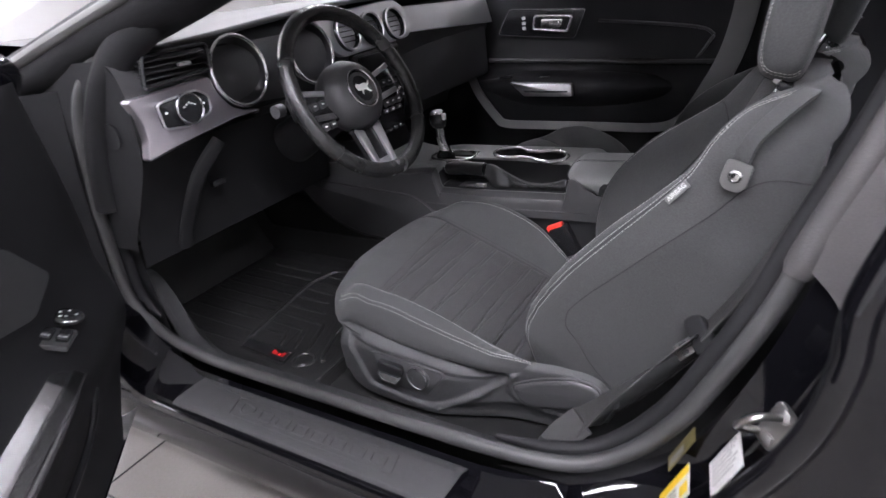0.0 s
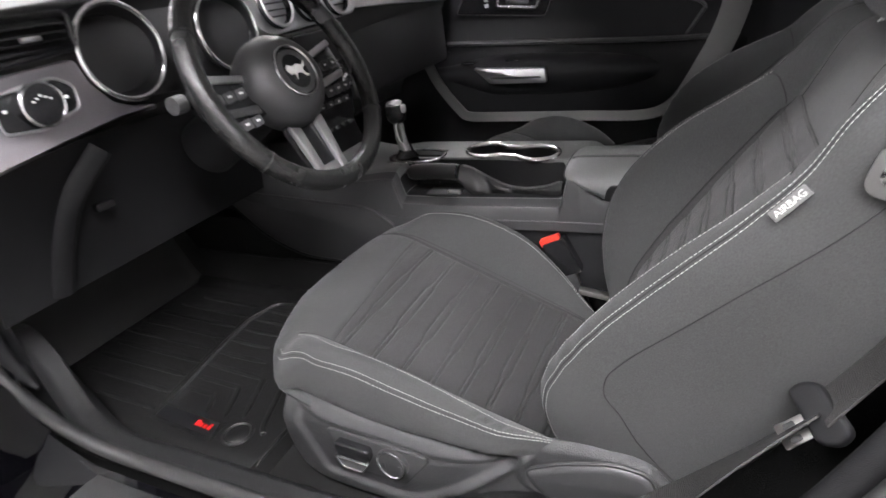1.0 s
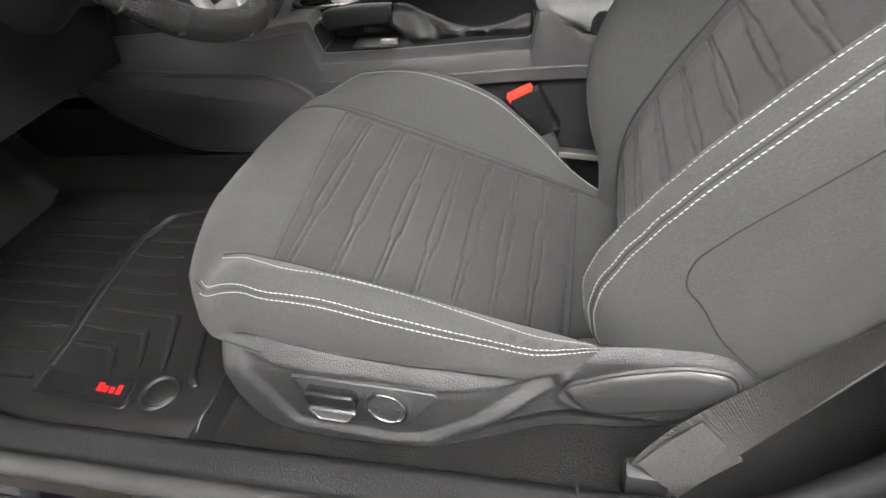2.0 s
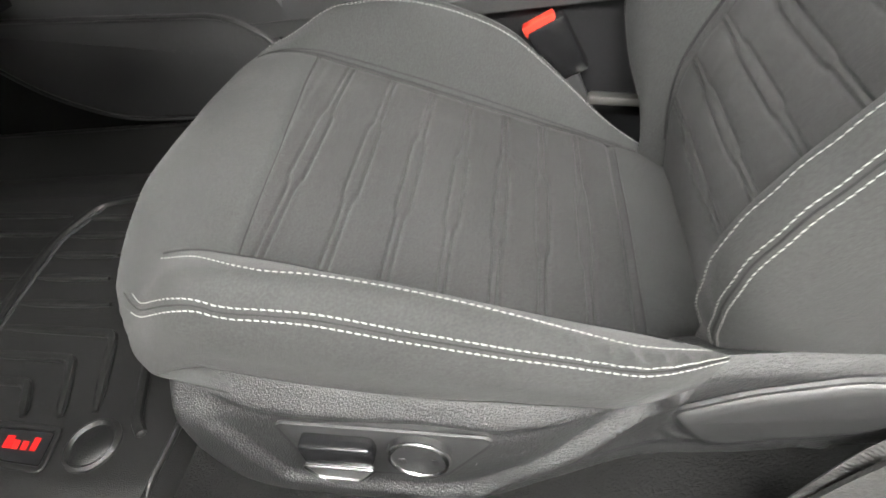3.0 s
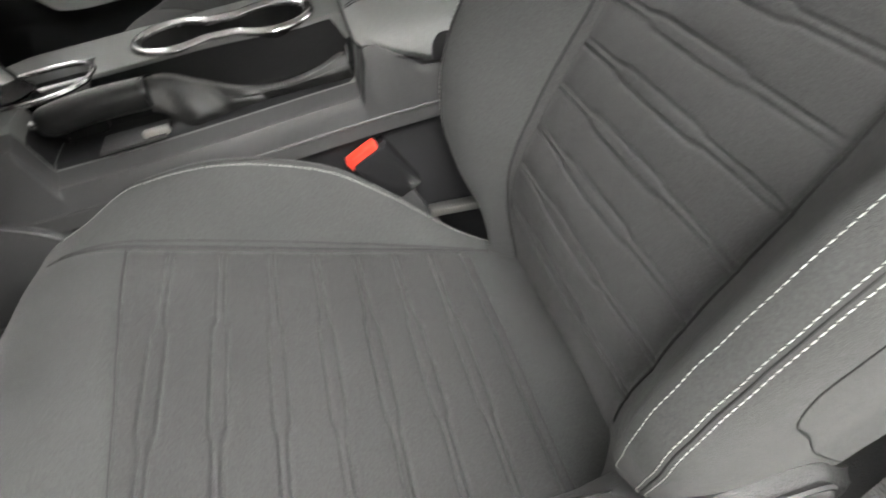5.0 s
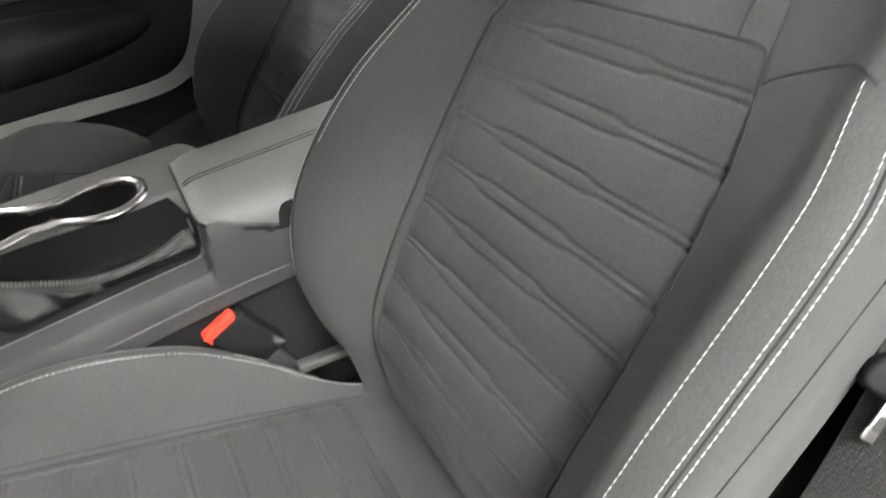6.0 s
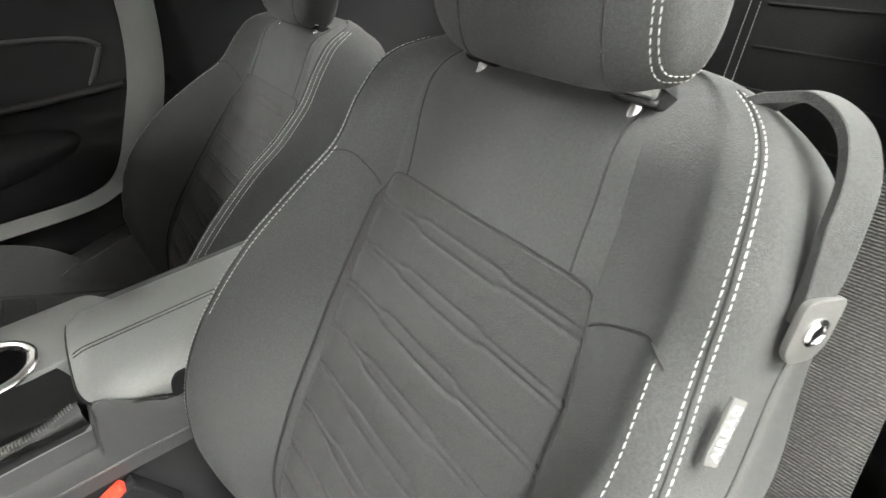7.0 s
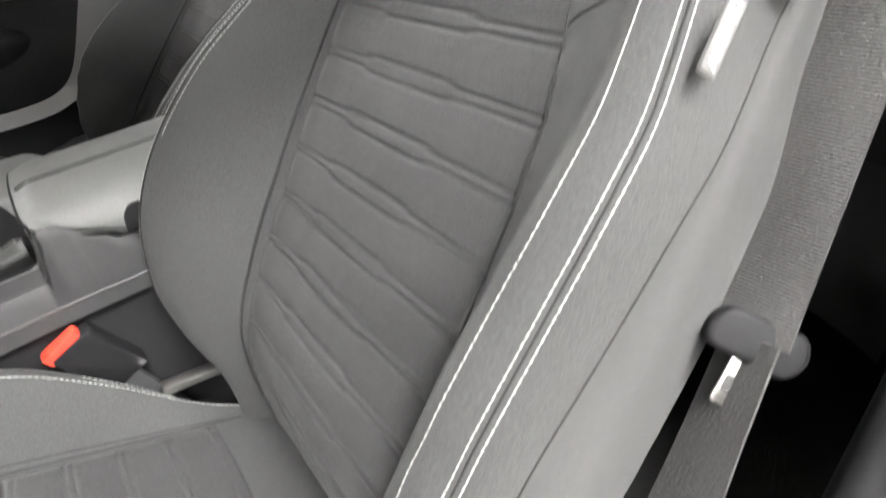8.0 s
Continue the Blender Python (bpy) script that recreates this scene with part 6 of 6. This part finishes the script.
rp = round_poly([(-0.195, 0.835), (-0.14, 0.925), (0.16, 0.905), (0.115, 0.805)], 0.015)
rel = part("release_bezel", prism(rp, 0.765, 0.785, XZ, 0.003), SMOOTH, pdoor, "black release bezel")
raw("bezel_line", tube([(x, 0.765, z) for x, z in rp], 0.0016, 6, closed=True, up=(0, 1, 0)), DARK, rel)
raw("release_ring", tube([(x, 0.760, z) for x, z in round_poly([(-0.045, 0.848), (-0.035, 0.894), (0.110, 0.884), (0.090, 0.832)], 0.012)], 0.006, 10, closed=True, up=(0, 1, 0)), CHROME, rel, "chrome release surround")
part("release_lever", prism(round_poly([(-0.015, 0.852), (-0.008, 0.883), (0.075, 0.876), (0.062, 0.845)], 0.008), 0.756, 0.768, XZ, 0.003), CHROME, rel, "chrome release lever")
for i in range(3):
    part("lock_key", box((-0.082, 0.763, 0.853 + 0.018 * i), (0.014, 0.004, 0.012), 0.002), SATIN, rel)

# ---- driver door, standing open ----
ddoor = thing("driver_door", (-0.45, -0.88, 0.35), "black driver door standing open with a chrome pull handle", "car door")
c45 = math.sqrt(0.5)
dd, dn_ = Vector((c45, -c45, 0)), Vector((c45, c45, 0))
D = lambda s, z, n=0.0: Vector((-0.45, -0.88, z)) + dd * s + dn_ * n
edge = curve_of([(0.30, 0.30), (0.36, 0.25), (0.43, 0.165), (0.55, 0.085), (0.75, 0.06), (1.0, 0.10)])
raw("door_panel", sheet(lambda s, z: D(edge(z) + (1.15 - edge(z)) * s, z, 0.075 + 0.03 * math.sin(math.pi * ease(0.42, 0.66, z)) - 0.07 * (1 - ease(0.0, 0.03, s))), [(i / 40) ** 1.4 for i in range(41)], span(0.335, 0.99, 36)), BLACK, ddoor, "black moulded door panel")
raw("door_shell", sheet(lambda n, z: D(edge(z) - 0.012, z, n), span(0.03, -0.10, 8), span(0.30, 0.99, 20)), PAINT, ddoor, "glossy black door edge")
raw("door_skin", sheet(lambda s, z: D(edge(z) + (1.2 - edge(z)) * s, z, -0.10 - 0.02 * math.sin(3 * z)), span(0, 1, 12), span(0.30, 0.99, 14)), PAINT, ddoor, "glossy black outer skin")
raw("door_bottom", sheet(lambda s, n: D(0.2 + 0.95 * s, 0.332 - 0.02 * math.sin(20 * (n + 0.1)), n), span(0, 1, 12), span(-0.10, 0.08, 8)), PAINT, ddoor)
grip_prof = ((0.086, 0.596), (0.094, 0.6055), (0.098, 0.606), (0.114, 0.5905), (0.117, 0.5865), (0.1235, 0.570), (0.1225, 0.564), (0.116, 0.561), (0.100, 0.562))
grip_end = lambda k, s: 0.385 + (0.085 * (1 - k / 8) ** 1.5 if s == 0 else 0.0) + s
hd = raw("pull_handle", sheet(lambda k, s: D(grip_end(k, s), grip_prof[int(k)][1] - 0.010 * ease(0.04, 0.0, s), grip_prof[int(k)][0] - 0.012 * ease(0.05, 0.0, s)), range(9), [0.0, 0.1, 0.13, 0.16, 0.2, 0.3, 0.42]), POLISHED, ddoor, "polished silver pull handle", smooth=False)
raw("handle_end", (lambda e: (e, [(0, 1, 2, 3, 4, 5, 6, 7, 8)]))([D(grip_end(k, 0), grip_prof[k][1] - 0.010, grip_prof[k][0] - 0.012) for k in range(9)]), SMOOTH, hd)
lip = smooth_path([D(0.425, 0.548, 0.098), D(0.45, 0.546, 0.104), D(0.55, 0.541, 0.106), D(0.80, 0.536, 0.106)], 8)
raw("pull_slot", tube(lip, 0.0065, 10, flat=0.6, up=dn_ + Vector((0, 0, 0.7))), POLISHED, hd, "polished lower lip")
raw("slot_shade", tube([p + Vector((0, 0, 0.012)) - dn_ * 0.006 for p in lip], 0.008, 8), SMOOTH, hd, "dark slot behind the handle")
pocket = smooth_path([D(0.36, 0.50, 0.094), D(0.42, 0.47, 0.096), D(0.50, 0.455, 0.096), D(0.66, 0.45, 0.096)], 8)
raw("pocket_edge", tube(pocket, 0.006, 8), SMOOTH, ddoor)
slope = dn_ * 0.45 + Vector((0, 0, 1))
swm = facing(D(0.392, 0.6265, 0.089), slope, dd)
plate_ = part("switch_plate", prism(round_poly([(-0.024, -0.026), (0.024, -0.026), (0.024, 0.028), (-0.024, 0.028)], 0.004), -0.006, 0.003, swm, 0.002), DARK, ddoor, "black window switch plate")
for i in range(2):
    part("window_switch", prism(round_poly([(-0.021 + 0.024 * i, -0.016), (-0.003 + 0.024 * i, -0.016), (-0.003 + 0.024 * i, 0.016), (-0.021 + 0.024 * i, 0.016)], 0.003), 0.003, 0.010, swm, 0.002), SMOOTH, plate_, "window switch")
    part("switch_lip", prism(round_poly([(-0.019 + 0.024 * i, 0.004), (-0.005 + 0.024 * i, 0.004), (-0.005 + 0.024 * i, 0.012), (-0.019 + 0.024 * i, 0.012)], 0.002), 0.0095, 0.0115, swm, 0.001), CHROME, plate_, "chrome switch lip")
mkm = facing(D(0.330, 0.6285, 0.088), slope, dd)
knob_ = raw("mirror_control", lathe([(0.025, 0), (0.025, 0.004), (0.021, 0.007), (0.012, 0.0075), (0.0, 0.006)], mkm, 28), SMOOTH, ddoor, "round black mirror control")
raw("control_edge", tube([mkm @ Vector((0.0235 * math.cos(a), 0.0235 * math.sin(a), 0.006)) for a in [math.pi * 0.15 * i / 6 + math.pi * 0.5 for i in range(12)]], 0.0012, 6, up=(0, 0, 1)), CHROME, knob_, "thin chrome edge")
for kx, ky in ((0.012, -0.004), (0.0, 0.008), (-0.012, -0.002), (0.0, -0.012), (0.008, 0.010)):
    part("mark", box(mkm @ Vector((kx, ky, 0.0078)), (0.005, 0.004, 0.001), 0.0004), PAPER, knob_, "small white mark")
part("speaker_grille", prism(round_poly([(0.30, 0.70), (0.40, 0.79), (0.56, 0.80), (0.52, 0.70), (0.40, 0.67)], 0.02), 0.074, 0.080, Matrix.Translation((-0.45, -0.88, 0)) @ Matrix(((c45, 0, c45, 0), (-c45, 0, c45, 0), (0, 1, 0, 0), (0, 0, 0, 1)))), PLASTIC, ddoor, "dark speaker grille")
gm = facing(D(0.10, 0.815, 0.02), Vector((1, 0.2, 0)))
for r in (0.030, 0.023, 0.016):
    raw("cable_boot", tube([gm @ Vector((r * math.cos(a), r * 1.15 * math.sin(a), 0.02 * (0.03 - r) * 40)) for a in [2 * math.pi * i / 28 for i in range(28)]], 0.004, 8, closed=True, up=(1, 0, 0)), RUBBER, ddoor, "ribbed rubber cable boot")
mir = thing("door_mirror", (-0.30, -1.0, 1.0), "black door mirror housing", "mirror")
raw("housing", sheet(lambda a, v: Vector((-0.36, -0.99, 1.0)) + Vector((0.06 * math.cos(v) * math.cos(a), 0.11 * math.sin(v), 0.065 * math.cos(v) * math.sin(a))), [2 * math.pi * i / 24 for i in range(24)], span(-1.5, 1.5, 16), close=True), PAINT, mir)
